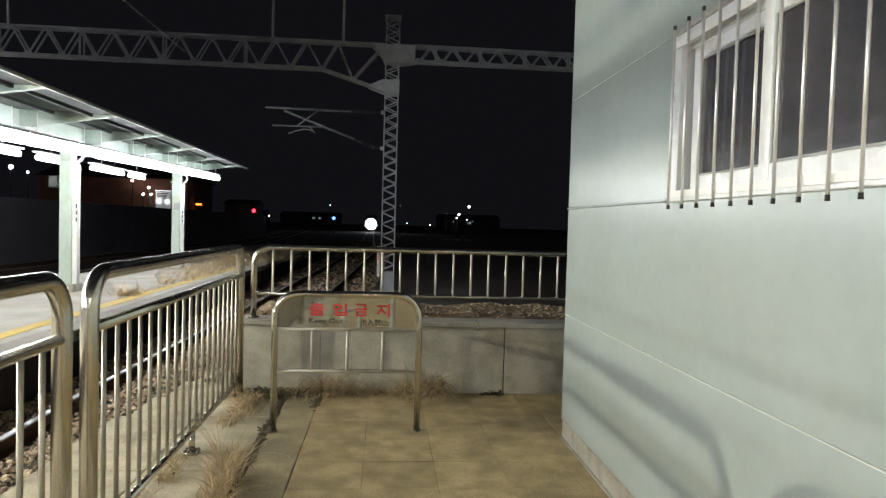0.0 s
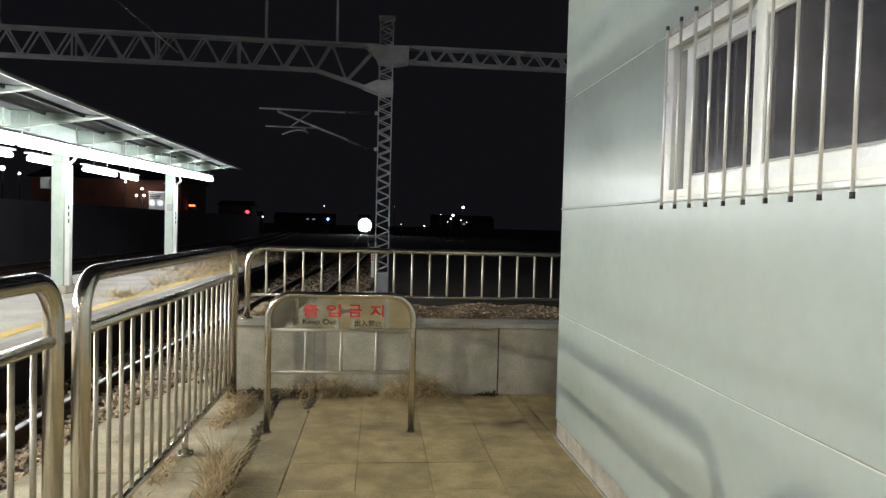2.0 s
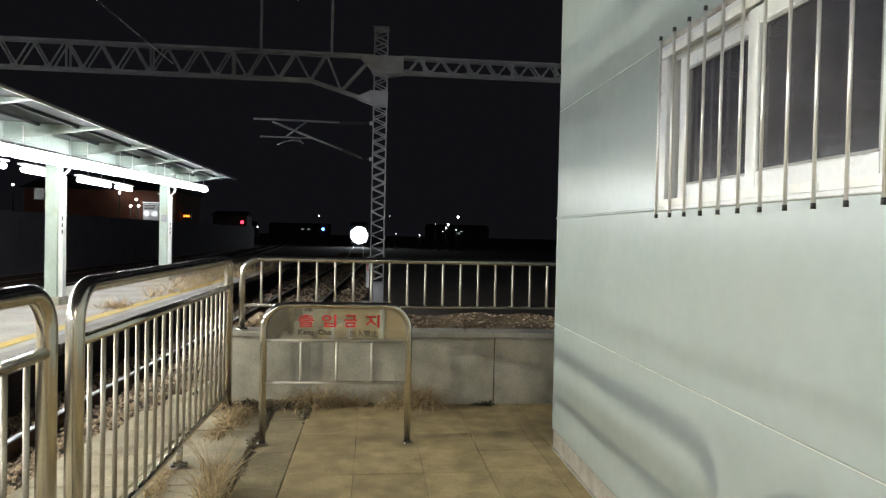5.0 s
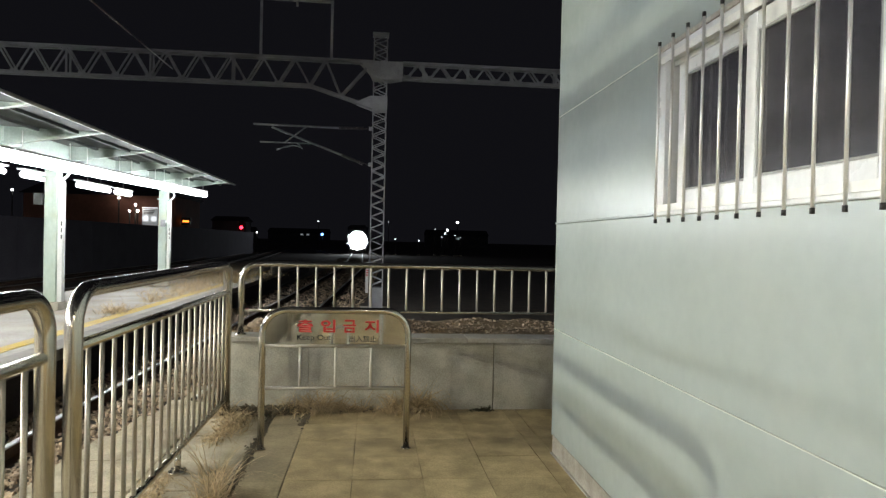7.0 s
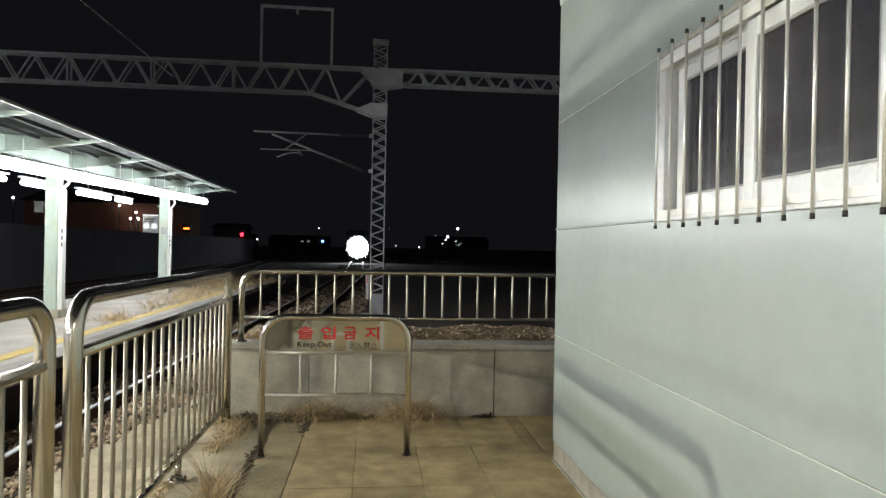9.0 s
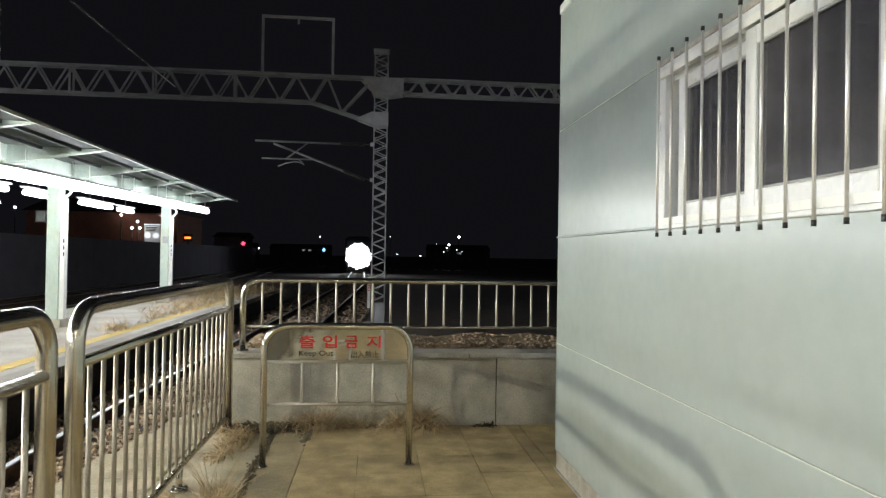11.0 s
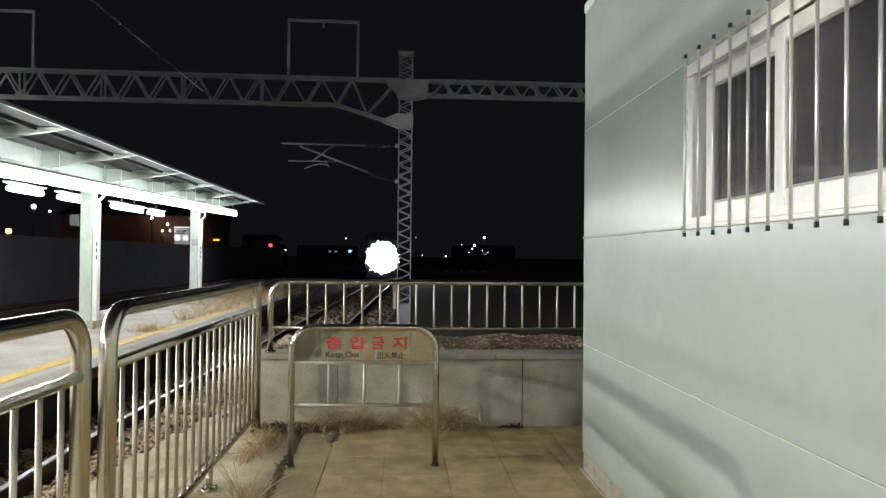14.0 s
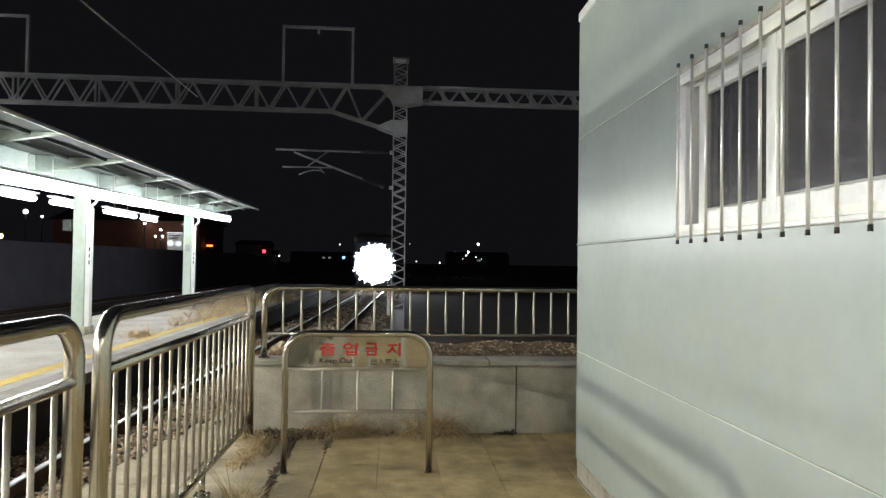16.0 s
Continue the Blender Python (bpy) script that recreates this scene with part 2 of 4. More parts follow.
def piece(name, me, parent, x, y, z, rz=0):
    ob = new(name, me)
    ob.parent = parent
    ob.matrix_basis = pose(x, y, z, 0, 0, rz)
    return ob


def box(bm, x0, x1, y0, y1, z0, z1, bevel=0.0):
    vs = [bm.verts.new((x, y, z)) for x in (x0, x1) for y in (y0, y1) for z in (z0, z1)]
    fs = [bm.faces.new([vs[i] for i in q]) for q in ((0, 1, 3, 2), (4, 6, 7, 5), (0, 4, 5, 1), (2, 3, 7, 6), (0, 2, 6, 4), (1, 5, 7, 3))]
    if bevel:
        es = list({e for f in fs for e in f.edges})
        bmesh.ops.bevel(bm, geom=es, offset=bevel, segments=2, affect="EDGES", profile=0.5)
    return bm


def boxed(*a, **k):
    return box(bmesh.new(), *a, **k)


def sweep(bm, pts, r, n=12, cap=True):
    """A round tube along a polyline."""
    pts = [Vector(p) for p in pts]
    tang = []
    for i in range(len(pts)):
        a, b = pts[max(i - 1, 0)], pts[min(i + 1, len(pts) - 1)]
        tang.append((b - a).normalized())
    ref = Vector((0, 0, 1)) if abs(tang[0].z) < 0.9 else Vector((1, 0, 0))
    side = tang[0].cross(ref).normalized()
    rings = []
    for p, t in zip(pts, tang):
        side = (side - t * side.dot(t)).normalized()
        up = side.cross(t)
        rings.append([bm.verts.new(p + (side * math.cos(a) + up * math.sin(a)) * r) for a in [2 * math.pi * k / n for k in range(n)]])
    for a, b in zip(rings, rings[1:]):
        for k in range(n):
            f = bm.faces.new((a[k], a[(k + 1) % n], b[(k + 1) % n], b[k]))
            f.smooth = True
    if cap:
        bm.faces.new(rings[0][::-1])
        bm.faces.new(rings[-1])
    bmesh.ops.recalc_face_normals(bm, faces=bm.faces)
    return bm


def tube(p0, p1, r, n=10):
    return sweep(bmesh.new(), [p0, p1], r, n)


def arch(a0, a1, z0, z1, rad, axis, other=0.0, seg=7):
    """Polyline of an upside-down U along an axis, with rounded corners."""
    pts = [(a0, z0)]
    for k in range(seg + 1):
        t = math.pi - k / seg * math.pi / 2
        pts.append((a0 + rad + rad * math.cos(t), z1 - rad + rad * math.sin(t)))
    for k in range(seg + 1):
        t = math.pi / 2 - k / seg * math.pi / 2
        pts.append((a1 - rad + rad * math.cos(t), z1 - rad + rad * math.sin(t)))
    pts.append((a1, z0))
    return [(a, other, z) if axis == "x" else (other, a, z) for a, z in pts]


def ribbon(bm, p0, p1, w, d, normal=(0, 1, 0)):
    """A flat steel angle from p0 to p1: width w in the plane, depth d along normal."""
    p0, p1, nn = Vector(p0), Vector(p1), Vector(normal)
    t = (p1 - p0).normalized()
    s = t.cross(nn).normalized() * w / 2
    o = nn * d / 2
    vs = [bm.verts.new(p + a * s + b * o) for p in (p0, p1) for a in (-1, 1) for b in (-1, 1)]
    for q in ((0, 1, 3, 2), (4, 6, 7, 5), (0, 4, 5, 1), (2, 3, 7, 6), (0, 2, 6, 4), (1, 5, 7, 3)):
        bm.faces.new([vs[i] for i in q])
    return bm


def mesh_from(name, verts, faces, material):
    me = bpy.data.meshes.new(name)
    me.from_pydata(verts, [], faces)
    me.materials.append(material)
    return me


def grass_mesh(name, rnd, count, spread_x, spread_y, height, lean, material, width=0.004):
    """Dead grass: thin tapering blades that rise, wander and curl over."""
    vs, fs = [], []
    seg = 9
    for _ in range(count):
        x, y, z = rnd.gauss(0, spread_x), rnd.gauss(0, spread_y), 0.0
        length = height * rnd.uniform(0.45, 1.35)
        head = rnd.uniform(0, 2 * math.pi)
        rise = rnd.uniform(0.9, 1.5) - 0.25 * min(lean, 2.0)
        turn, fall = rnd.gauss(0, 0.35) * min(lean, 1.6), rnd.uniform(0.05, 0.42) * min(lean, 1.8)
        step = length / seg
        b = rnd.uniform(0, math.pi)
        wx, wy = math.cos(b) * width, math.sin(b) * width
        k = len(vs)
        for i in range(seg + 1):
            w = 1.0 - 0.85 * i / seg
            vs += [(x - wx * w, y - wy * w, z), (x + wx * w, y + wy * w, z)]
            x += math.cos(head) * math.cos(rise) * step
            y += math.sin(head) * math.cos(rise) * step
            z = max(0.003, z + math.sin(rise) * step)
            head += turn + rnd.gauss(0, 0.18 if lean < 1.3 else 0.42)
            rise -= fall * rnd.uniform(0.4, 1.5)
        for i in range(seg):
            fs.append((k + 2 * i, k + 2 * i + 1, k + 2 * i + 3, k + 2 * i + 2))
    return mesh_from(name, vs, fs, material)


def stones_mesh(name, rnd, places, size, material):
    """Broken stones: distorted octahedra with flattened tops."""
    base = [(1, 0, 0), (0, 1, 0), (-1, 0, 0), (0, -1, 0), (0.5, 0.5, 0.7), (-0.5, 0.5, 0.75), (-0.5, -0.5, 0.7), (0.5, -0.5, 0.65)]
    tri = [(0, 1, 4), (1, 5, 4), (1, 2, 5), (2, 6, 5), (2, 3, 6), (3, 7, 6), (3, 0, 7), (0, 4, 7), (4, 5, 6), (4, 6, 7)]
    vs, fs = [], []
    for x, y, z in places:
        s = size * rnd.uniform(0.5, 1.25)
        a = rnd.uniform(0, 6.28)
        ca, sa = math.cos(a), math.sin(a)
        sx, sy, sz = s * rnd.uniform(0.7, 1.2), s * rnd.uniform(0.6, 1.0), s * rnd.uniform(0.6, 1.1)
        tx, ty = rnd.uniform(-0.5, 0.5), rnd.uniform(-0.5, 0.5)
        k = len(vs)
        for px, py, pz in base:
            px, py = px * sx * rnd.uniform(0.75, 1.2), py * sy * rnd.uniform(0.75, 1.2)
            pz = pz * sz * rnd.uniform(0.8, 1.2) + tx * px + ty * py
            vs.append((x + px * ca - py * sa, y + px * sa + py * ca, z + pz))
        fs += [tuple(k + i for i in t) for t in tri]
    return mesh_from(name, vs, fs, material)


# ---- ground ----
def make_ground():
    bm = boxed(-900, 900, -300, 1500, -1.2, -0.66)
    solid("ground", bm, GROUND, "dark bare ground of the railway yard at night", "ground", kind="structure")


def track_x(y):
    """Centre line of the running track."""
    far = -0.62 - 0.0158 * y
    near = -2.6 + 0.031 * max(0.0, y - 8.0)
    return far if y > 48 else min(near, far)


def make_track(name, centre, y0, y1, step, label):
    tr = thing(name, 0, 0, 0, label, "railway track", kind="structure")
    ys = [y0 + i * step for i in range(int((y1 - y0) / step) + 1)]
    for side in (-0.735, 0.735):
        prof_web = [(-0.075, -0.66), (0.075, -0.66), (0.075, -0.645), (0.012, -0.62), (0.012, -0.545), (0.034, -0.53), (0.034, -0.508), (-0.034, -0.508), (-0.034, -0.53), (-0.012, -0.545), (-0.012, -0.62), (-0.075, -0.645)]
        prof_top = [(-0.034, -0.508), (0.034, -0.508), (0.036, -0.5), (0.026, -0.492), (-0.026, -0.492), (-0.036, -0.5)]
        for nm, prof, mat in (("rail_web", prof_web, RUST), ("rail_head", prof_top, RAILTOP)):
            vs, fs, n = [], [], len(prof)
            for y in ys:
                vs += [(centre(y) + side + px, y, pz) for px, pz in prof]
            for i in range(len(ys) - 1):
                for k in range(n):
                    fs.append((i * n + k, i * n + (k + 1) % n, (i + 1) * n + (k + 1) % n, (i + 1) * n + k))
            ob = new(nm, mesh_from(nm, vs, fs, mat))
            ob.parent = tr
            if nm == "rail_head":
                tagged(ob, "shiny worn rail head")
    return tr


def make_sleepers(parent):
    me = mesh_of("sleeper", boxed(-1.2, 1.2, -0.12, 0.12, -0.1, 0.0, bevel=0.012), CONCRETE)
    y = 1.0
    while y < 60:
        piece("sleeper", me, parent, track_x(y), y, -0.662)
        y += 0.62


def make_ballast():
    rnd = random.Random(5)
    pts = []
    for _ in range(16000):
        y = 1.5 + 16 * rnd.random() ** 1.25
        x = rnd.uniform(-3.98, -1.3)
        z = -0.648 + 0.02 * noise.noise((x * 2, y * 2, 0)) + rnd.uniform(-0.01, 0.02)
        if abs(abs(x + 2.6) - 0.735) < 0.1:
            continue
        pts.append((x, y, z))
    # stones heaped against the platform strip
    for _ in range(900):
        y = rnd.uniform(1.5, 9)
        pts.append((rnd.uniform(-2.4, -1.9), y, -0.66 + rnd.uniform(0, 0.05)))
    ob = new("ballast", stones_mesh("ballast", rnd, pts, 0.036, STONE))
    tagged(ob, "brown broken-stone ballast between the rails", "ballast", kind="stuff")
    pts = []
    for _ in range(9000):
        y = 17 + 60 * rnd.random() ** 1.6
        pts.append((track_x(y) + rnd.uniform(-1.9, 1.9), y, -0.672))
    ob = new("ballast", stones_mesh("ballast_far", rnd, pts, 0.06, STONE))
    tagged(ob, "brown stone ballast along the far track", "ballast", kind="stuff")
    bm = bmesh.new()
    ys = [1.5 + 3 * i for i in range(60)]
    rows = [[bm.verts.new((track_x(y) + dx, y, z)) for dx, z in ((-2.3, -0.78), (-1.5, -0.668), (1.5, -0.668), (2.3, -0.78))] for y in ys]
    for a, b in zip(rows, rows[1:]):
        for k in range(3):
            bm.faces.new((a[k], a[k + 1], b[k + 1], b[k]))
    solid("track_bed", bm, EARTH, "brown gravel bed under the railway track", "track bed", kind="structure")


# ---- own platform ----
def make_platform():
    fl = thing("floor", 0, 0, 0, "tan concrete pavers and grey slabs of the platform end", "platform floor", kind="structure")
    bm = bmesh.new()
    out = [(-0.3, -14), (-1.82, -14), (-1.82, 5.4), (-1.62, 6.85), (-1.24, 6.85), (-1.24, 5.95), (-0.3, 5.95)]
    top = [bm.verts.new((x, y, -0.014)) for x, y in out]
    bot = [bm.verts.new((x, y, -0.8)) for x, y in out]
    bm.faces.new(top)
    for i in range(len(out)):
        j = (i + 1) % len(out)
        bm.faces.new((top[j], top[i], bot[i], bot[j]))
    box(bm, -0.3, 1.34, -14, 5.95, -0.8, -0.014)
    box(bm, 1.34, 4.4, 4.6, 5.95, -0.8, -0.014)
    bmesh.ops.recalc_face_normals(bm, faces=bm.faces)
    part("bedding", bm, JOINT, fl, "dark soil showing in the joints")
    return fl


def make_pavers(fl):
    """Square pavers in straight columns, with narrow worn joints."""
    rnd = random.Random(11)
    d = 0.43
    cols = [(-0.785, -0.515, GREYPAVER), (-0.51, -0.092, PAVER), (-0.092, 0.348, PAVER), (0.348, 0.766, PAVER), (0.766, 1.194, PAVER), (1.196, 1.306, PAVER), (1.312, 1.74, PAVER)]
    made = []
    for x0, x1, material in cols:
        w = (x1 - x0) / 2
        made.append([mesh_of("paver", boxed(-w + g, w - g, -d / 2 + 0.0006, d / 2 - 0.0006, -0.03, 0.0, bevel=0.0025), material) for g in (0.0003, 0.0008, 0.0026)])
    rows = 13
    for r in range(rows):
        y = 5.895 - d / 2 - r * d
        lift = rnd.uniform(-0.001, 0.001)
        for c, (x0, x1, material) in enumerate(cols):
            if c == 6 and y < BY - d / 2:
                continue
            ob = piece("paver", made[c][rnd.choice((0, 1, 2))], fl, (x0 + x1) / 2, y, lift + rnd.uniform(-0.001, 0.001) - 0.004 * (c == 0))
            ob.rotation_euler = (rnd.uniform(-0.003, 0.003), rnd.uniform(-0.002, 0.002), rnd.uniform(-0.002, 0.002))
    part("paving", boxed(-0.785, 1.3, -14, 5.895 - rows * d, -0.03, -0.002), PAVER, fl)


def make_slabs(fl):
    rnd = random.Random(12)
    me = mesh_of("slab", boxed(-0.275, 0.275, -0.277, 0.277, -0.03, 0.0, bevel=0.007), SLAB)
    for k in range(24):
        y = 5.454 - 0.56 * k
        ob = piece("slab", me, fl, -1.105, y, rnd.uniform(-0.008, 0.0))
        ob.rotation_euler = (rnd.uniform(-0.012, 0.012), rnd.uniform(-0.008, 0.008), rnd.uniform(-0.01, 0.01))
    for k in range(-2, 24):
        y = 5.454 - 0.56 * k
        edge = -2.0 + 0.16 * max(0.0, y - 4.7)
        part("slab", boxed(edge, -1.386, y - 0.278, y + 0.278, -0.07, rnd.uniform(-0.006, -0.001), bevel=0.006), SLAB, fl)


# ---- retaining wall, bank and upper fence ----
def make_retaining_wall():
    w = thing("wall_concrete", 0, 5.91, 0, "weathered grey concrete retaining wall with coping and stains", "retaining wall", kind="structure")
    joints = [-1.27, -0.53, 1.11, 2.75, 4.4]
    part("backing", boxed(-1.25, 4.4, 0.03, 0.22, -0.6, 0.585), JOINT, w)
    for a, b in zip(joints, joints[1:]):
        part("panel", boxed(a + (0.0012 if a == -0.53 else 0.005), b - (0.0012 if b == -0.53 else 0.005), 0.0, 0.2, -0.05, 0.592, bevel=0.003), CONCRETE, w)
    for a, b in ((-1.29, 0.86), (0.864, 3.0), (3.004, 4.45)):
        part("coping_stone", boxed(a, b, -0.03, 0.26, 0.594, 0.64, bevel=0.008), CAPSTONE, w, "pale concrete coping stone")


def make_bank():
    rnd = random.Random(3)
    bm = bmesh.new()
    nx, ny = 70, 34
    grid = []
    for j in range(ny + 1):
        y = 6.15 + j / ny * 4.2
        row = []
        for i in range(nx + 1):
            x = -1.5 + i / nx * 9.5
            f = 1.0 if y < 7.3 else max(0.0, 1 - (y - 7.3) / 2.6)
            side = min(1.0, max(0.0, (x + 1.5) / 0.25))
            z = -0.75 + 1.37 * f * f * (3 - 2 * f) * side + 0.05 * noise.noise((x * 2.1, y * 2.1, 1)) + 0.03 * noise.noise((x * 7, y * 7, 3))
            row.append(bm.verts.new((x, y, z)))
        grid.append(row)
    for j in range(ny):
        for i in range(nx):
            bm.faces.new((grid[j][i], grid[j][i + 1], grid[j + 1][i + 1], grid[j + 1][i])).smooth = True
    solid("bank", bm, EARTH, "earth bank with rubble behind the retaining wall", "earth bank", kind="structure")
    pts = []
    for _ in range(4200):
        x, y = rnd.uniform(-1.2, 4.0), rnd.uniform(6.2, 7.9)
        pts.append((x, y, 0.612 + 0.05 * noise.noise((x * 2.1, y * 2.1, 1)) + 0.03 * noise.noise((x * 7, y * 7, 3)) - max(0, y - 7.3) * 0.3))
    ob = new("rubble", stones_mesh("rubble", rnd, pts, 0.022, STONE))
    tagged(ob, "brown rubble lying on the bank", "rubble", kind="stuff")
    for x, y, h in ((0.3, 6.45, 0.16), (0.6, 6.5, 0.18), (0.85, 6.55, 0.18), (-0.2, 6.6, 0.14), (0.1, 6.8, 0.16), (1.15, 7.2, 0.16), (-0.9, 6.6, 0.2), (-0.65, 6.5, 0.22), (-1.0, 6.45, 0.2)):
        ob = new("dry_grass", grass_mesh("dry_grass", rnd, 420, 0.16, 0.1, h * 0.6, 2.0, STRAW, 0.004))
        ob.location = (x, y, 0.6)
        tagged(ob, "flattened dry grass on the bank", "grass", "grass on the bank", "stuff")


def make_upper_fence():
    f = thing("railing", -1.13, 6.0, 0.64, "stainless tube railing with thin upright bars on the retaining wall", "railing")
    L = 3.9
    part("top_rail", sweep(bmesh.new(), arch(0, L, 0.0, 0.625, 0.15, "x"), 0.026, 14), STEEL, f)
    part("bottom_rail", tube((0, 0, 0.215), (L, 0, 0.215), 0.015), STEEL, f)
    me = mesh_of("upright_bar", tube((0, 0, 0.215), (0, 0, 0.61), 0.0105, 8), BARSTEEL)
    for k in range(23):
        piece("upright_bar", me, f, 0.163 + 0.1605 * k, 0, 0)
    me = mesh_of("foot_flange", sweep(bmesh.new(), [(0, 0, 0.001), (0, 0, 0.012)], 0.05, 16), STEEL)
    for x in (0, L):
        piece("foot_flange", me, f, x, 0, 0)


# ---- platform fences ----
def make_fence():
    f = thing("fence", -1.19, 2.84, 0, "stainless steel tube fence with thick rounded rail and upright bars", "fence", "fences along the platform edge")
    L = 2.89
    part("frame", sweep(bmesh.new(), arch(0, L, 0.0, 1.262, 0.15, "y", seg=9), 0.036, 18), STEEL, f, "thick bent stainless tube frame")
    part("middle_rail", tube((0, 0, 1.035), (0, L, 1.035), 0.024, 12), STEEL, f)
    part("bottom_rail", tube((0, 0, 0.14), (0, L, 0.14), 0.02, 12), STEEL, f)
    me = mesh_of("upright_bar", tube((0, 0, 0.14), (0, 0, 1.035), 0.0115, 8), FENCEBAR)
    for k in range(19):
        piece("upright_bar", me, f, 0, L * (k + 1) / 20, 0)
    part("middle_leg", tube((0, 1.51, 0.0), (0, 1.51, 0.14), 0.021, 12), STEEL, f)
    me = mesh_of("foot_flange", sweep(bmesh.new(), [(0, 0, 0.0), (0, 0, 0.012)], 0.055, 18), STEEL)
    for y in (0, 1.51, L):
        piece("foot_flange", me, f, 0, y, 0)
    me = mesh_of("bolt", sweep(bmesh.new(), [(0, 0, 0.01), (0, 0, 0.026)], 0.008, 6), DARKSTEEL)
    for y in (0, 1.51, L):
        for dx, dy in ((0.038, 0.02), (-0.038, 0.02), (0.03, -0.03), (-0.03, -0.03)):
            piece("bolt", me, f, dx, y + dy, 0)
    for k in (1, 2):
        copy_thing(f, pose(-1.19, 2.84 - 3.125 * k, 0))


def text_mesh(body, x0, x1, z0, z1, material, name, fat=0.0):
    """Lettering in the built-in font, fitted to a box on the plate."""
    cu = bpy.data.curves.new(name, "FONT")
    cu.body, cu.offset, cu.resolution_u = body, fat, 3
    tmp = bpy.data.objects.new(name, cu)
    scene.collection.objects.link(tmp)
    me = bpy.data.meshes.new_from_object(tmp.evaluated_get(bpy.context.evaluated_depsgraph_get()))
    bpy.data.objects.remove(tmp)
    xs, ys = [v.co.x for v in me.vertices], [v.co.y for v in me.vertices]
    a, b, c, d = min(xs), max(xs), min(ys), max(ys)
    for v in me.vertices:
        v.co = (x0 + (v.co.x - a) / (b - a) * (x1 - x0), 0, z0 + (v.co.y - c) / (d - c) * (z1 - z0))
    me.materials.clear()
    me.materials.append(material)
    return me


def make_barrier():
    b = thing("barrier_sign", -0.24, 4.8, 0, "stainless tube barrier with a plate in red Korean lettering", "barrier")
    hw = 0.513
    part("frame", sweep(bmesh.new(), arch(-hw, hw, 0, 0.988, 0.17, "x", seg=9), 0.0235, 16), STEEL, b)
    part("plate_rail", tube((-hw, 0, 0.735), (hw, 0, 0.735), 0.013), FENCEBAR, b)
    part("lower_rail", tube((-hw, 0, 0.435), (hw, 0, 0.435), 0.013), FENCEBAR, b)
    me = mesh_of("upright_bar", tube((0, 0, 0.435), (0, 0, 0.735), 0.0105, 8), BARSTEEL)
    for x in (-0.25, 0.0, 0.25):
        piece("upright_bar", me, b, x, 0, 0)
    bm = bmesh.new()
    pts = [(-hw + 0.01, 0.742)]
    for k in range(10):
        t = math.pi - k / 9 * math.pi / 2
        pts.append((-hw + 0.17 + 0.155 * math.cos(t), 0.818 + 0.155 * math.sin(t)))
    for k in range(10):
        t = math.pi / 2 - k / 9 * math.pi / 2
        pts.append((hw - 0.17 + 0.155 * math.cos(t), 0.818 + 0.155 * math.sin(t)))
    pts.append((hw - 0.01, 0.742))
    fr = [bm.verts.new((x, -0.003, z)) for x, z in pts]
    bk = [bm.verts.new((x, 0.003, z)) for x, z in pts]
    bm.faces.new(fr)
    bm.faces.new(bk[::-1])
    for i in range(len(pts)):
        j = (i + 1) % len(pts)
        bm.faces.new((fr[i], bk[i], bk[j], fr[j]))
    bmesh.ops.recalc_face_normals(bm, faces=bm.faces)
    plate = part("sign_plate", bm, PLATE, b, "shiny steel plate with lettering")
    for body, x0, x1, z0, z1, mat, fat in (("출", -0.274, -0.163, 0.832, 0.922, RED, 0.022), ("입", -0.109, -0.007, 0.832, 0.922, RED, 0.022),
                                           ("금", 0.047, 0.14, 0.832, 0.922, RED, 0.022), ("지", 0.2, 0.3, 0.832, 0.922, RED, 0.022),
                                           ("Keep Out", -0.274, -0.035, 0.766, 0.815, INK, 0.012), ("出入禁止", 0.092, 0.286, 0.764, 0.812, INK, 0.008)):
        ob = new("lettering", text_mesh(body, x0, x1, z0, z1, mat, "lettering", fat))
        ob.parent = plate
        ob.location = (0, -0.0042, 0)
    me = mesh_of("foot_flange", sweep(bmesh.new(), [(0, 0, 0.0), (0, 0, 0.008)], 0.036, 16), STEEL)
    for x in (-hw, hw):
        piece("foot_flange", me, b, x, 0, 0)


def make_hoops():
    """Low white hoops on the paving, which the barrier's plate mirrors."""
    h = thing("hoop_guard", -0.355, 1.6, 0.0, "low white-painted tube hoop standing on the pavers", "hoop guard", "low hoops")
    part("hoop", sweep(bmesh.new(), arch(-0.1, 0.1, 0.0, 0.46, 0.095, "x", seg=8), 0.02, 14), GUARDPAINT, h)
    part("foot_plate", boxed(-0.14, 0.14, -0.04, 0.04, 0.0, 0.006), GALV, h)
    g = thing("hoop_guard", 0.13, 1.6, 0.0, "taller white-painted tube hoop standing on the pavers", "hoop guard", "low hoops")
    part("hoop", sweep(bmesh.new(), arch(-0.15, 0.15, 0.0, 0.64, 0.12, "y", seg=8), 0.02, 14), GUARDPAINT, g)
    part("foot_plate", boxed(-0.04, 0.04, -0.19, 0.19, 0.0, 0.006), GALV, g)


# ---- the panel building ----
BX, BY, BTOP = 1.31, 4.66, 3.24
W0, W1, WZ0, WZ1 = 1.50, 2.968, 1.645, 2.380


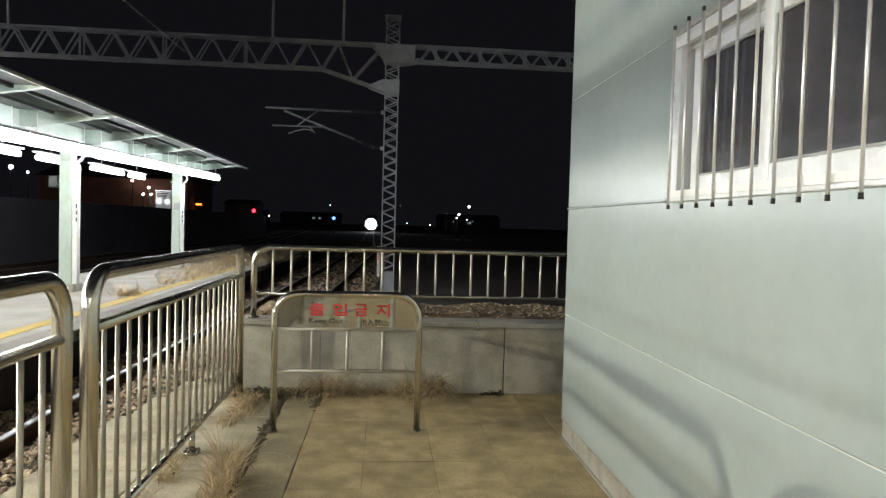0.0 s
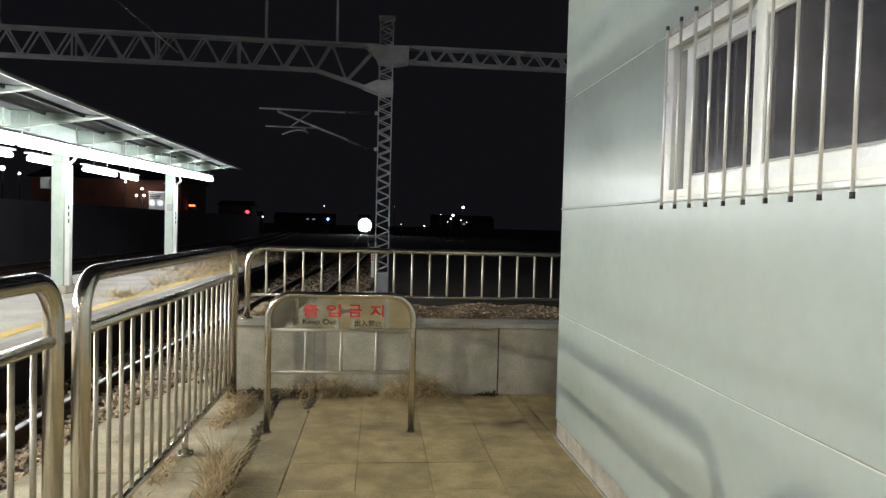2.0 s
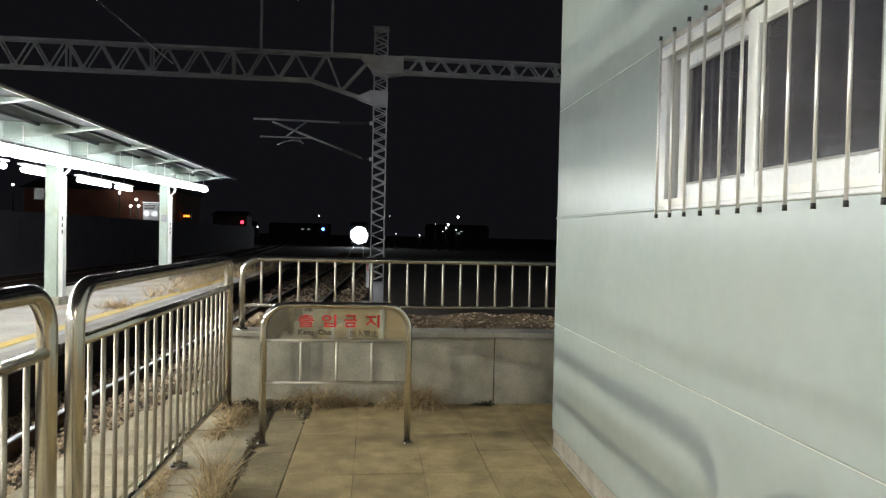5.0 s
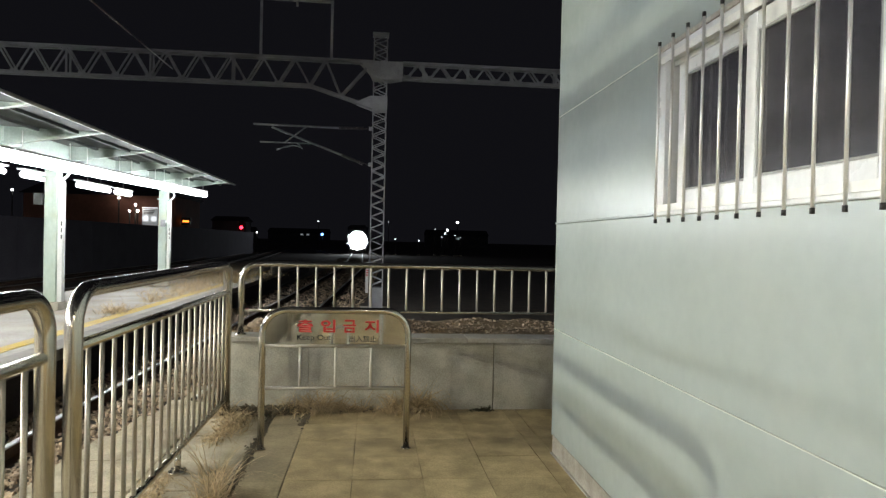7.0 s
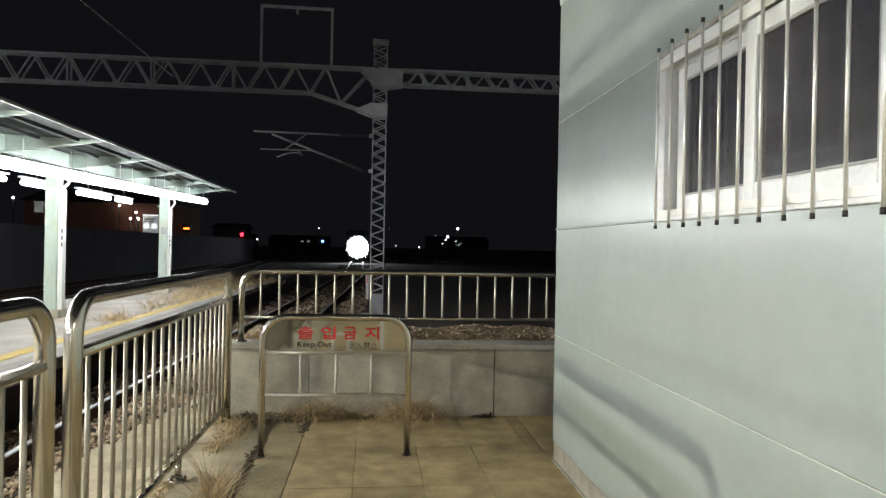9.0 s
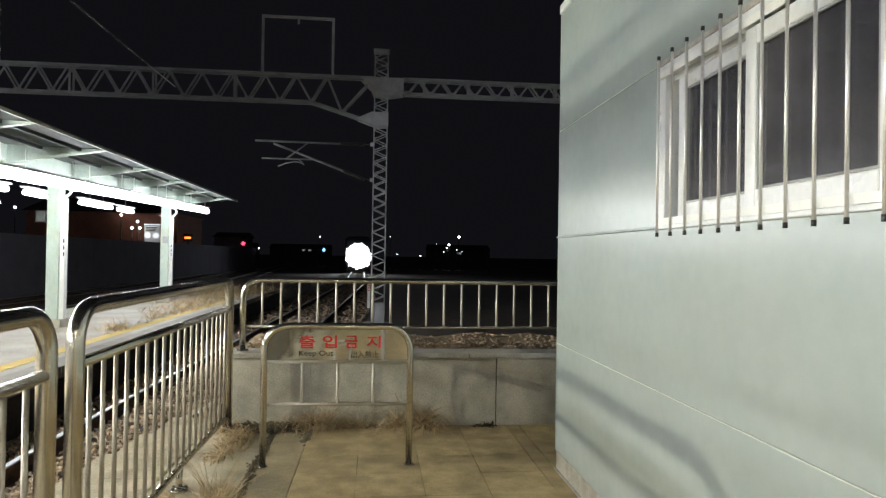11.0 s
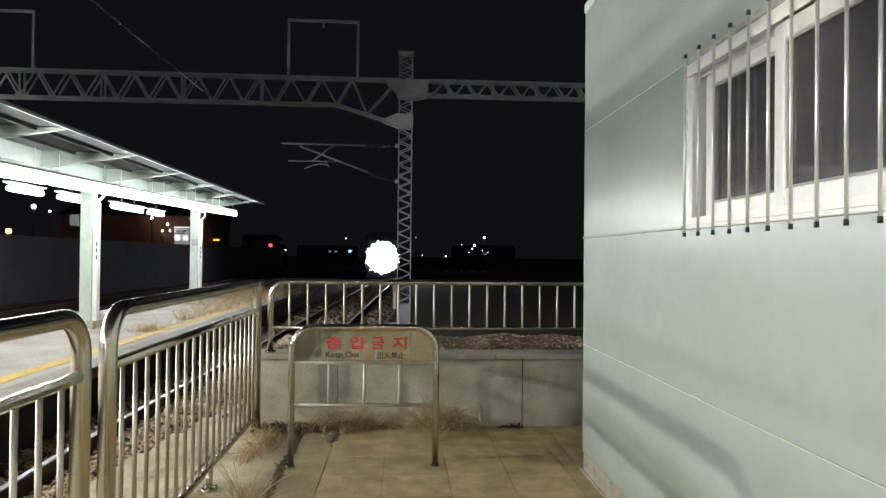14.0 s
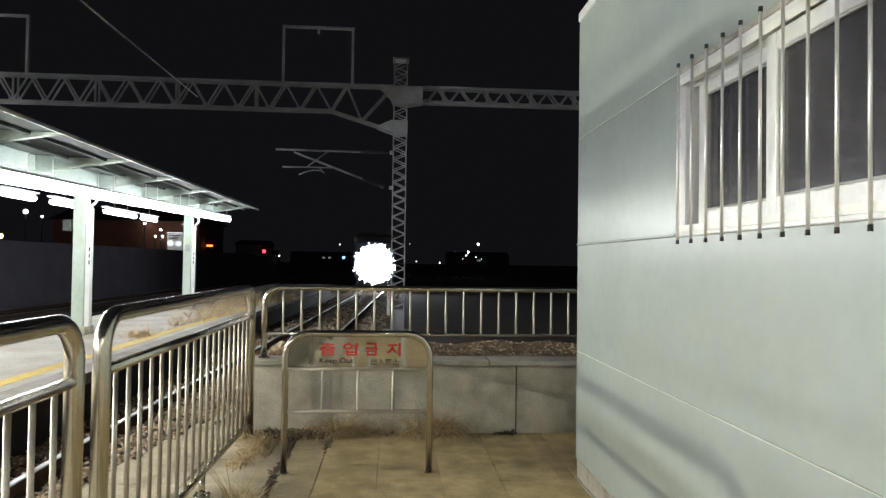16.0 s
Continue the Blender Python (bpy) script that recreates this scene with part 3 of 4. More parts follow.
def make_building():
    wl = thing("wall_west", BX, 0, 0, "pale grey-green insulated panel wall of the station building", "wall", kind="structure")
    bm = bmesh.new()
    for y0, y1, z0, z1 in ((-9, BY - 0.02, -0.6, WZ0), (-9, BY - 0.02, WZ1, BTOP - 0.01), (-9, W0, WZ0, WZ1), (W1, BY - 0.02, WZ0, WZ1)):
        box(bm, 0.026, 0.14, y0, y1, z0, z1)
    part("core", bm, WALLPAINT, wl)
    rows = [(0.135, 0.888), (0.892, 1.638), (1.646, 2.398), (2.402, BTOP)]
    for z0, z1 in rows:
        if z0 == 1.646:
            spans = ((-9, W0), (W1, BY))
        else:
            spans = ((-9, BY),)
        for y0, y1 in spans:
            part("panel", boxed(0.0, 0.03, y0, y1, z0, z1, bevel=0.004), WALLPAINT, wl)
    part("window_head", boxed(0.0005, 0.03, W0 - 0.001, W1 + 0.001, WZ1, 2.398), WALLPAINT, wl)
    for z in (0.89, 2.40):
        part("seam_strip", boxed(-0.0025, 0.004, -9, BY + 0.001, z - 0.002, z + 0.002, bevel=0.0008), SEALANT, wl, "thin ivory sealant line")
    part("drip_strip", boxed(-0.014, 0.004, W1 + 0.03, BY + 0.002, 1.637, 1.650, bevel=0.004), WALLPAINT, wl, "folded drip edge")
    part("drip_strip", boxed(-0.014, 0.004, -9, W0 - 0.03, 1.637, 1.650, bevel=0.004), WALLPAINT, wl, "folded drip edge")
    part("skirting", boxed(0.004, 0.03, -9, BY - 0.004, -0.03, 0.13, bevel=0.003), SKIRT, wl, "dirty beige skirting board")
    part("floor_seal", boxed(-0.012, 0.006, -9, BY - 0.004, -0.002, 0.01, bevel=0.003), SKIRT, wl, "grimy sealant along the floor")
    part("corner_trim", boxed(-0.003, 0.04, BY - 0.005, BY + 0.004, 0.13, BTOP, bevel=0.002), WALLPAINT, wl)
    solid("wall_north", boxed(BX + 0.03, 7.0, BY - 0.14, BY, -0.6, BTOP - 0.005), WALLPAINT, "pale grey-green end wall of the station building", "wall", kind="structure")
    solid("wall_east", boxed(6.9, 7.0, -9, BY - 0.14, -0.6, BTOP - 0.005), WALLPAINT, "pale panel wall on the far side of the building", "wall", kind="structure")
    solid("wall_south", boxed(BX + 0.03, 7.0, -9.1, -9.0, -0.6, BTOP - 0.005), WALLPAINT, "pale panel wall at the building's other end", "wall", kind="structure")
    solid("roof", boxed(BX - 0.012, 7.02, -9.12, BY + 0.012, BTOP, BTOP + 0.07, bevel=0.01), FLASH, "pale metal roof edge of the station building", "roof", kind="structure")
    solid("floor_room", boxed(BX + 0.14, 6.9, -9, BY - 0.14, -0.1, 0.0), SLAB, "concrete floor inside the dark room", "floor", kind="structure")
    solid("wall_room", boxed(2.6, 2.65, -2, BY - 0.15, 0.0, BTOP - 0.01), ROOMWALL, "dim partition wall inside the unlit room", "wall", kind="structure")


def frame_ring(x0, x1, y0, y1, z0, z1, w, bevel=0.004, low=None, far=None):
    """Four bars round an opening; low and far: widths of the bottom bar and of the far upright where they differ."""
    low, far = low or w, far or w
    bm = bmesh.new()
    for a in ((x0, x1, y0, y0 + w, z0, z1), (x0, x1, y1 - far, y1, z0, z1), (x0, x1, y0 + w, y1 - far, z0, z0 + low), (x0, x1, y0 + w, y1 - far, z1 - w, z1)):
        box(bm, *a, bevel=bevel)
    return bm


def make_window():
    w = thing("window_1", BX, 0, 0, "white sliding window with dark panes in the panel wall", "window", kind="structure")
    part("window_frame", frame_ring(-0.012, 0.13, W0, W1, WZ0, WZ1, 0.05, low=0.022, far=0.075), PVC, w)
    part("window_sill", boxed(-0.018, 0.02, W0 - 0.01, W1 + 0.01, WZ0 - 0.012, WZ0 + 0.018, bevel=0.005), PVC, w)
    part("track_rail", boxed(0.029, 0.034, W0 + 0.05, W1 - 0.075, WZ1 - 0.075, WZ1 - 0.05), PVC, w)
    for x0, x1, y0, y1 in ((-0.004, 0.028, W0 + 0.051, 2.255), (0.036, 0.068, 2.19, 2.862)):
        s = part("sash", frame_ring(x0, x1, y0, y1, WZ0 + 0.023, WZ1 - 0.062, 0.066, 0.006, low=0.076), PVC, w)
        part("bead", frame_ring(x0 + 0.004, x0 + 0.014, y0 + 0.066, y1 - 0.066, WZ0 + 0.099, WZ1 - 0.128, 0.009, 0.002), BEAD, s, "grey rubber glazing bead")
        g = part("pane", boxed(x0 + 0.016, x0 + 0.021, y0 + 0.06, y1 - 0.06, WZ0 + 0.094, WZ1 - 0.122), GLASS, s, "dark reflecting glass pane")
        g.visible_shadow = False
    part("head_seal", boxed(-0.014, 0.004, W0 - 0.005, W1 + 0.005, WZ1 + 0.001, WZ1 + 0.024, bevel=0.004), SKIRT, w, "grimy sealant strip above the frame")
    part("latch", boxed(-0.012, -0.0035, 1.600, 1.645, WZ0 + 0.024, WZ0 + 0.034, bevel=0.002), BLACKRUBBER, w, "small black latch")


def make_guard():
    g = thing("window_guard", BX, 0, 0, "stainless upright burglar bars with black end caps before the window", "window guard")
    part("flat_bar", boxed(-0.0265, -0.0205, 1.44, 2.93, 1.652, 1.682), GUARDPAINT, g, "white flat mounting bar")
    part("flat_bar", boxed(-0.0265, -0.0205, 1.44, 2.93, 2.315, 2.345), GUARDPAINT, g, "white flat mounting bar")
    for z in (1.667, 2.33):
        for y in (1.47, 2.91):
            part("bracket", boxed(-0.0205, -0.012, y - 0.012, y + 0.012, z - 0.012, z + 0.012), GUARDPAINT, g)
    me = mesh_of("upright_bar", tube((0, 0, 1.612), (0, 0, 2.40), 0.006, 10), GUARDSTEEL)
    cap = mesh_of("end_cap", sweep(bmesh.new(), [(0, 0, -0.009), (0, 0, 0.009)], 0.0078, 10), BLACKRUBBER)
    for k in range(11):
        b = piece("upright_bar", me, g, -0.0365, 2.912 - 0.1356 * k, 0)
        for z in (1.609, 2.408):
            piece("end_cap", cap, b, 0, 0, z)


# ---- island platform and canopy ----
def make_island():
    p = thing("platform_island", 0, 0, 0, "pale concrete island platform with a worn yellow safety line", "platform", kind="structure")
    part("deck", boxed(-7.8, -4.02, -60, 44, -0.1, 0.0), ISLAND, p)
    # face below the deck, shade put into its colour
    part("face", boxed(-7.75, -4.06, -60, 44, -0.8, -0.1), SHADEFACE, p, "platform face with its shade painted in as black")
    me = mesh_of("edge_stone", boxed(-0.36, 0.0, -0.99, 0.99, -0.14, 0.012, bevel=0.01), EDGESTONE)
    for k in range(24):
        piece("edge_stone", me, p, -3.95, -8 + 2.0 * k, 0)
    me = mesh_of("yellow_line", boxed(-0.11, 0.11, -0.99, 0.99, 0.001, 0.006), YELLOW)
    for k in range(20):
        piece("yellow_line", me, p, -4.62, -8 + 2.0 * k, 0)


COLX = -6.18


def roof_z(x):
    return 3.25 - 0.05 * abs(x - COLX) / 1.68


def rib_z(x):
    """Underside of a rib."""
    f = abs(x - COLX) / 1.68
    return 2.935 + 0.14 * f ** 1.2 + 0.115 * f


def make_canopy():
    c = thing("platform_canopy", COLX, 0, 0, "butterfly platform canopy with a grey sheet roof and pale green ribs", "canopy")
    y0, y1 = -40.0, 22.4
    xs = [-1.68 + 3.36 * i / 16 for i in range(17)]
    bm = bmesh.new()
    a = [[bm.verts.new((x, y, roof_z(x + COLX) + dz)) for x in xs] for y, dz in ((y0, 0), (y1, 0), (y0, 0.02), (y1, 0.02))]
    for i in range(16):
        bm.faces.new((a[0][i], a[1][i], a[1][i + 1], a[0][i + 1]))
        bm.faces.new((a[2][i], a[2][i + 1], a[3][i + 1], a[3][i]))
        bm.faces.new((a[1][i], a[3][i], a[3][i + 1], a[1][i + 1]))
        bm.faces.new((a[0][i], a[0][i + 1], a[2][i + 1], a[2][i]))
    bmesh.ops.recalc_face_normals(bm, faces=bm.faces)
    part("roof_sheet", bm, ROOFSHEET, c)
    for s in (-1, 1):
        part("eave_flashing", boxed(s * 1.69 - 0.01, s * 1.69 + 0.012, y0, y1 + 0.01, 3.168, 3.218, bevel=0.004), FLASH, c, "white eave edge")
    for x in (-1.24, -0.62, 0.62, 1.24):
        z = roof_z(x + COLX)
        part("purlin", boxed(x - 0.025, x + 0.025, y0, y1 - 0.05, z - 0.055, z - 0.003), ROOFSHEET, c)
    bm = bmesh.new()
    rib = []
    for k, x in enumerate(xs):
        t = roof_z(x + COLX) - 0.006
        d = t - rib_z(x + COLX)
        rib.append([bm.verts.new((x, y, z)) for y, z in ((-0.05, t), (0.05, t), (0.05, t - d), (-0.05, t - d))])
    for p, q in zip(rib, rib[1:]):
        for k in range(4):
            bm.faces.new((p[k], p[(k + 1) % 4], q[(k + 1) % 4], q[k]))
    bm.faces.new(rib[0])
    bm.faces.new(rib[-1][::-1])
    bmesh.ops.recalc_face_normals(bm, faces=bm.faces)
    me = mesh_of("rib", bm, RIBPAINT)
    for k in range(25):
        piece("rib", me, c, 0, 21.4 - 2.4 * k, 0)
    part("centre_beam", boxed(-0.09, 0.09, y0, y1 - 0.1, 2.96, 3.24, bevel=0.01), RIBPAINT, c)


def make_columns():
    c = thing("canopy_column", COLX, 13.7, 0, "pale green steel canopy column with rust streaks and white conduit", "column", "canopy columns")
    part("footing", boxed(-0.2, 0.2, -0.2, 0.2, 0, 0.16, bevel=0.015), CONCRETE, c, "grey concrete footing")
    bm = bmesh.new()
    box(bm, -0.112, 0.114, -0.12, 0.12, 0.16, 2.958, bevel=0.01)
    part("shaft", bm, COLPAINT, c)
    part("conduit_cover", boxed(0.116, 0.205, -0.07, 0.07, 0.16, 2.5, bevel=0.006), CONDUIT, c, "white vertical cable cover")
    part("conduit_elbow", sweep(bmesh.new(), [(0.17, 0, 2.5), (0.19, 0, 2.55), (0.25, 0, 2.60), (0.29, 0, 2.67), (0.285, 0, 2.74), (0.23, 0, 2.79), (0.11, 0, 2.80)], 0.03, 8), CONDUIT, c)
    part("head_plate", boxed(-0.16, 0.112, -0.16, 0.16, 2.55, 2.58), COLPAINT, c)
    for k in range(1, 4):
        part("stain_label", boxed(0.1775, 0.2, -0.0735, -0.0715, 1.25 + 0.13 * k, 1.33 + 0.13 * k), INK, c, "small dark sticker")
    for k in (1, -1, -2, -3, -4, -5):
        copy_thing(c, pose(COLX, 13.7 + 6.9 * k, 0))
    s = thing("speaker_box", COLX - 0.215, 13.62, 2.03, "small grey box loudspeaker fixed to a canopy column", "loudspeaker")
    part("casing", boxed(-0.08, 0.08, -0.08, 0.08, 0, 0.22, bevel=0.01), ROOFSHEET, s)
    part("bracket", boxed(0.08, 0.1, -0.03, 0.03, 0.08, 0.14), DARKSTEEL, s)
    b = thing("switch_box", COLX + 0.05, 20.6 - 0.165, 1.75, "small grey switch box on a canopy column", "switch box")
    part("casing", boxed(-0.07, 0.07, -0.07, 0, 0, 0.2, bevel=0.008), GALV, b)


def tapered(half, r, z):
    """A round tube along y with softened ends."""
    bm = bmesh.new()
    prof = [(-half, 0.35), (-half + 0.02, 0.75), (-half + 0.06, 1.0), (half - 0.06, 1.0), (half - 0.02, 0.75), (half, 0.35)]
    rings = [[bm.verts.new((r * q * math.cos(a), y, z + r * q * math.sin(a))) for a in [math.pi * k / 6 for k in range(12)]] for y, q in prof]
    for a, b in zip(rings, rings[1:]):
        for k in range(12):
            bm.faces.new((a[k], a[(k + 1) % 12], b[(k + 1) % 12], b[k])).smooth = True
    bm.faces.new(rings[0])
    bm.faces.new(rings[-1])
    bmesh.ops.recalc_face_normals(bm, faces=bm.faces)
    return bm


def make_tubes():
    """The front row of lamps hangs lower towards its near end."""
    def hang(y):
        return 2.60 + 0.0187 * max(0.0, y - 9.0)

    def lean(y):
        return 1.07 if y > 9.0 else 0.0

    t = thing("fluorescent_lamp", -5.3, 20.75, hang(20.75), "bright white fluorescent batten lamp under the canopy", "lamp", "canopy lamps")
    t.matrix_basis = pose(-5.3, 20.75, hang(20.75), lean(20.75))
    # tube thickened beyond its real width to imitate its bloom
    part("tube", tapered(1.1, 0.075, -0.035), TUBE, t, "glowing white tube")
    part("batten", boxed(-0.075, 0.075, -1.13, 1.13, 0.06, 0.1, bevel=0.004), CONDUIT, t)
    for y in (-0.8, 0.8):
        part("hanger", tube((0, y, 0.07), (0, y, 0.40), 0.008, 6), CONDUIT, t)
    for k in range(1, 16):
        y = 20.75 - 2.3 * k
        copy_thing(t, pose(-5.3, y, hang(y), lean(y)))
    t = thing("fluorescent_lamp", -7.4, 20.75, 2.75, "short bright fluorescent batten lamp under the canopy", "lamp", "canopy lamps")
    # widened for bloom too, slightly slimmer than the front row
    part("tube", tapered(0.62, 0.06, -0.035), TUBE, t, "glowing white tube")
    part("batten", boxed(-0.075, 0.075, -0.65, 0.65, 0.06, 0.1, bevel=0.004), CONDUIT, t)
    part("hanger", tube((0, 0, 0.07), (0, 0, 0.465), 0.008, 6), CONDUIT, t)
    for y in (19.1, 18.25, 15.58, 13.7, 11.2, 8.7, 6.2, 1.2, -1.3, -3.8, -6.3, -8.8):
        copy_thing(t, pose(-7.4, y, 2.75))


def make_bulb():
    t = thing("hanging_lamp", -7.4, 3.95, 2.66, "bare bright bulb hanging on a cord under the canopy", "lamp")
    bm = bmesh.new()
    bmesh.ops.create_icosphere(bm, subdivisions=2, radius=0.035, matrix=Matrix.Translation((0, 0, 0.06)))
    part("bulb", bm, BULB, t, "glowing glass bulb")
    part("hood", sweep(bmesh.new(), [(0, 0, 0.14), (0, 0, 0.16)], 0.16, 20), GALV, t, "flat grey lamp hood")
    part("socket", tube((0, 0, 0.1), (0, 0, 0.15), 0.03, 10), BLACKRUBBER, t)
    part("cord", tube((0, 0, 0.15), (0, 0, 0.555), 0.006, 6), BLACKRUBBER, t)
    lamp = bpy.data.lights.new("bulb_light", "POINT")
    lamp.energy, lamp.color, lamp.shadow_soft_size = BULB_POWER, (1.0, 0.97, 0.72), 0.03
    ob = new("bulb_light", lamp)
    ob.location = (-7.4, 3.95, 2.67)


def make_station_lamps():
    """Batten lamps on posts along the station forecourt beyond the boundary wall."""
    t = thing("post_lamp", -21.0, -8.0, -0.66, "bright white batten lamp on a steel post beyond the tracks", "lamp", "lamps beyond the tracks")
    part("tube", tapered(1.1, 0.08, 3.78), POSTTUBE, t, "glowing white tube")
    part("batten", boxed(-0.075, 0.075, -1.13, 1.13, 3.865, 3.89, bevel=0.004), CONDUIT, t)
    part("post", tube((-0.12, 0, 0.0), (-0.12, 0, 3.9), 0.05, 8), GALV, t)
    part("arm", boxed(-0.12, 0.0, -0.03, 0.03, 3.892, 3.93), GALV, t)
    for k in range(1, 16):
        copy_thing(t, pose(-21.0, -8.0 + 2.5 * k, -0.66))


def make_wall_lamp():
    t = thing("wall_lamp", BX, -1.9, 2.98, "warm white batten lamp on a bracket of the station building", "lamp")
    part("tube", boxed(-1.55, -1.42, -0.6, 0.6, -0.055, 0.02, bevel=0.02), WARMTUBE, t, "glowing warm white tube")
    part("batten", boxed(-1.57, -1.40, -0.63, 0.63, 0.022, 0.06, bevel=0.004), CONDUIT, t)
    part("arm", boxed(-1.5, 0.0, -0.02, 0.02, 0.062, 0.1), GALV, t)
    part("wall_plate", boxed(-0.012, 0.0, -0.08, 0.08, 0.0, 0.16), GALV, t)


# ---- overhead line structure ----
def lattice_mast():
    m = thing("catenary_mast", 0.13, 20.0, -0.66, "grey galvanised lattice mast of the overhead line", "mast")
    h = 0.205
    for sx in (-1, 1):
        for sy in (-1, 1):
            bm = bmesh.new()
            box(bm, sx * h - 0.03 * (sx > 0), sx * h + 0.03 * (sx < 0) , sy * h - 0.03, sy * h + 0.03, 0.0, 8.24)
            part("corner_post", bm, GALV, m)
    for p, q, n in (((-h, -h), (h, -h), (0, 1, 0)), ((-h, h), (h, h), (0, 1, 0)), ((-h, -h), (-h, h), (1, 0, 0)), ((h, -h), (h, h), (1, 0, 0))):
        made = []
        for a, b in ((p, q), (q, p)):
            bm = ribbon(bmesh.new(), (*a, 0), (*b, 0.172), 0.032, 0.012, n)
            bmesh.ops.recalc_face_normals(bm, faces=bm.faces)
            made.append(mesh_of("lattice_brace", bm, GALV))
        for k in range(43):
            piece("lattice_brace", made[k % 2], m, 0, 0, 0.78 + 0.172 * k)
    part("top_plate", boxed(-0.24, 0.24, -0.24, 0.24, 8.23, 8.27), GALV, m)
    part("base_plate", boxed(-h, h, -h - 0.035, h + 0.035, 0.0, 0.75), GALV, m, "plain steel plate at the mast's foot")
    part("footing", boxed(-0.45, 0.45, -0.45, 0.45, -0.1, 0.14, bevel=0.02), CONCRETE, m)
    part("warning_plate", boxed(-0.31, -0.225, -0.26, -0.25, 0.6, 1.5), CONDUIT, m, "narrow white plate beside the foot")
    for k in range(5):
        part("warning_mark", boxed(-0.295, -0.24, -0.266, -0.261, 1.1 + 0.07 * k, 1.14 + 0.07 * k), RED, m)
    for z in (5.46, 4.40):
        part("bracket", boxed(-0.3, -0.2, -0.05, 0.05, z - 0.05, z + 0.05), GALV, m)


def truss(name, x0, x1, zb, zt, pitch, label, uprights, step, haunch=0.0, reach=0.0):
    """A lattice beam: braces of one pitch from x1 - reach, uprights from one place at a wider step, and a haunch at its end."""
    t = thing(name, 0, 20.0, 0, label, "truss beam")
    dep = 0.13
    xe = x1 - reach
    for s in (-1, 1):
        bm = bmesh.new()
        ribbon(bm, (x0, s * dep, zt), (x1, s * dep, zt), 0.075, 0.06)
        part("top_chord", bm, DULLGALV, t)
        bm = bmesh.new()
        ribbon(bm, (x0, s * dep, zb), (xe, s * dep, zb), 0.075, 0.06)
        if haunch:
            ribbon(bm, (xe, s * dep, zb), (x1, s * dep, zb - haunch), 0.075, 0.06)
        part("bottom_chord", bm, DULLGALV, t)
        made = []
        for za, zz in ((zb, zt), (zt, zb)):
            bm = ribbon(bmesh.new(), (0, s * dep, za), (-pitch, s * dep, zz), 0.05, 0.03)
            bmesh.ops.recalc_face_normals(bm, faces=bm.faces)
            made.append(mesh_of("web_brace", bm, DULLGALV))
        bm = ribbon(bmesh.new(), (0, s * dep, zb), (0, s * dep, zt), 0.055, 0.03)
        bmesh.ops.recalc_face_normals(bm, faces=bm.faces)
        upright = mesh_of("web_upright", bm, DULLGALV)
        plate = mesh_of("node_plate", boxed(-0.1, 0.1, s * dep - 0.022, s * dep + 0.022, zb - 0.02, zb + 0.08), DULLGALV)
        x, k = xe, 0
        while x - pitch > x0:
            piece("web_brace", made[k % 2], t, x, 0, 0)
            if k % 2 == 1:
                piece("node_plate", plate, t, x - pitch, 0, 0)
            x -= pitch
            k += 1
        x = uprights
        while x0 < x < x1:
            piece("web_upright", upright, t, x, 0, 0)
            x += step
        if haunch:
            bm = bmesh.new()
            mid = xe + reach * 0.49
            ribbon(bm, (xe, s * dep, zb), (xe + pitch, s * dep, zt), 0.05, 0.03)
            ribbon(bm, (xe + pitch, s * dep, zt), (mid, s * dep, zb - haunch * 0.49), 0.06, 0.03)
            ribbon(bm, (mid, s * dep, zb - haunch * 0.49), (x1 - 0.2, s * dep, zt - 0.2), 0.06, 0.03)
            bmesh.ops.recalc_face_normals(bm, faces=bm.faces)
            part("haunch_brace", bm, DULLGALV, t)
    bm = ribbon(bmesh.new(), (0, -dep, 0), (0, dep, 0), 0.04, 0.03, (1, 0, 0))
    bmesh.ops.recalc_face_normals(bm, faces=bm.faces)
    cross = mesh_of("cross_brace", bm, DULLGALV)
    x = x0
    while x < x1 - 0.1:
        if x < xe:
            piece("cross_brace", cross, t, x, 0, zb)
        piece("cross_brace", cross, t, x, 0, zt)
        x += pitch * 2
    return t


def make_gussets():
    g = thing("gusset_joint", 0.13, 20.0, 6.3, "grey steel plates joining the truss beam to the mast", "steel joint")
    for s in (-1, 1):
        for nm, pts in (("plate", [(-0.62, 0.46), (0.66, 0.46), (0.66, 0.0), (0.3, -0.07), (-0.22, -0.04), (-0.3, 0.14)]), ("plate", [(-0.70, -0.77), (-0.27, -0.57), (0.22, -0.57), (0.22, -0.96), (-0.1, -0.98)])):
            bm = bmesh.new()
            a = [bm.verts.new((x, s * 0.25 - 0.008, z)) for x, z in pts]
            b = [bm.verts.new((x, s * 0.25 + 0.008, z)) for x, z in pts]
            bm.faces.new(a)
            bm.faces.new(b[::-1])
            for i in range(len(pts)):
                j = (i + 1) % len(pts)
                bm.faces.new((a[i], b[i], b[j], a[j]))
            bmesh.ops.recalc_face_normals(bm, faces=bm.faces)
            part(nm, bm, GALV, g)


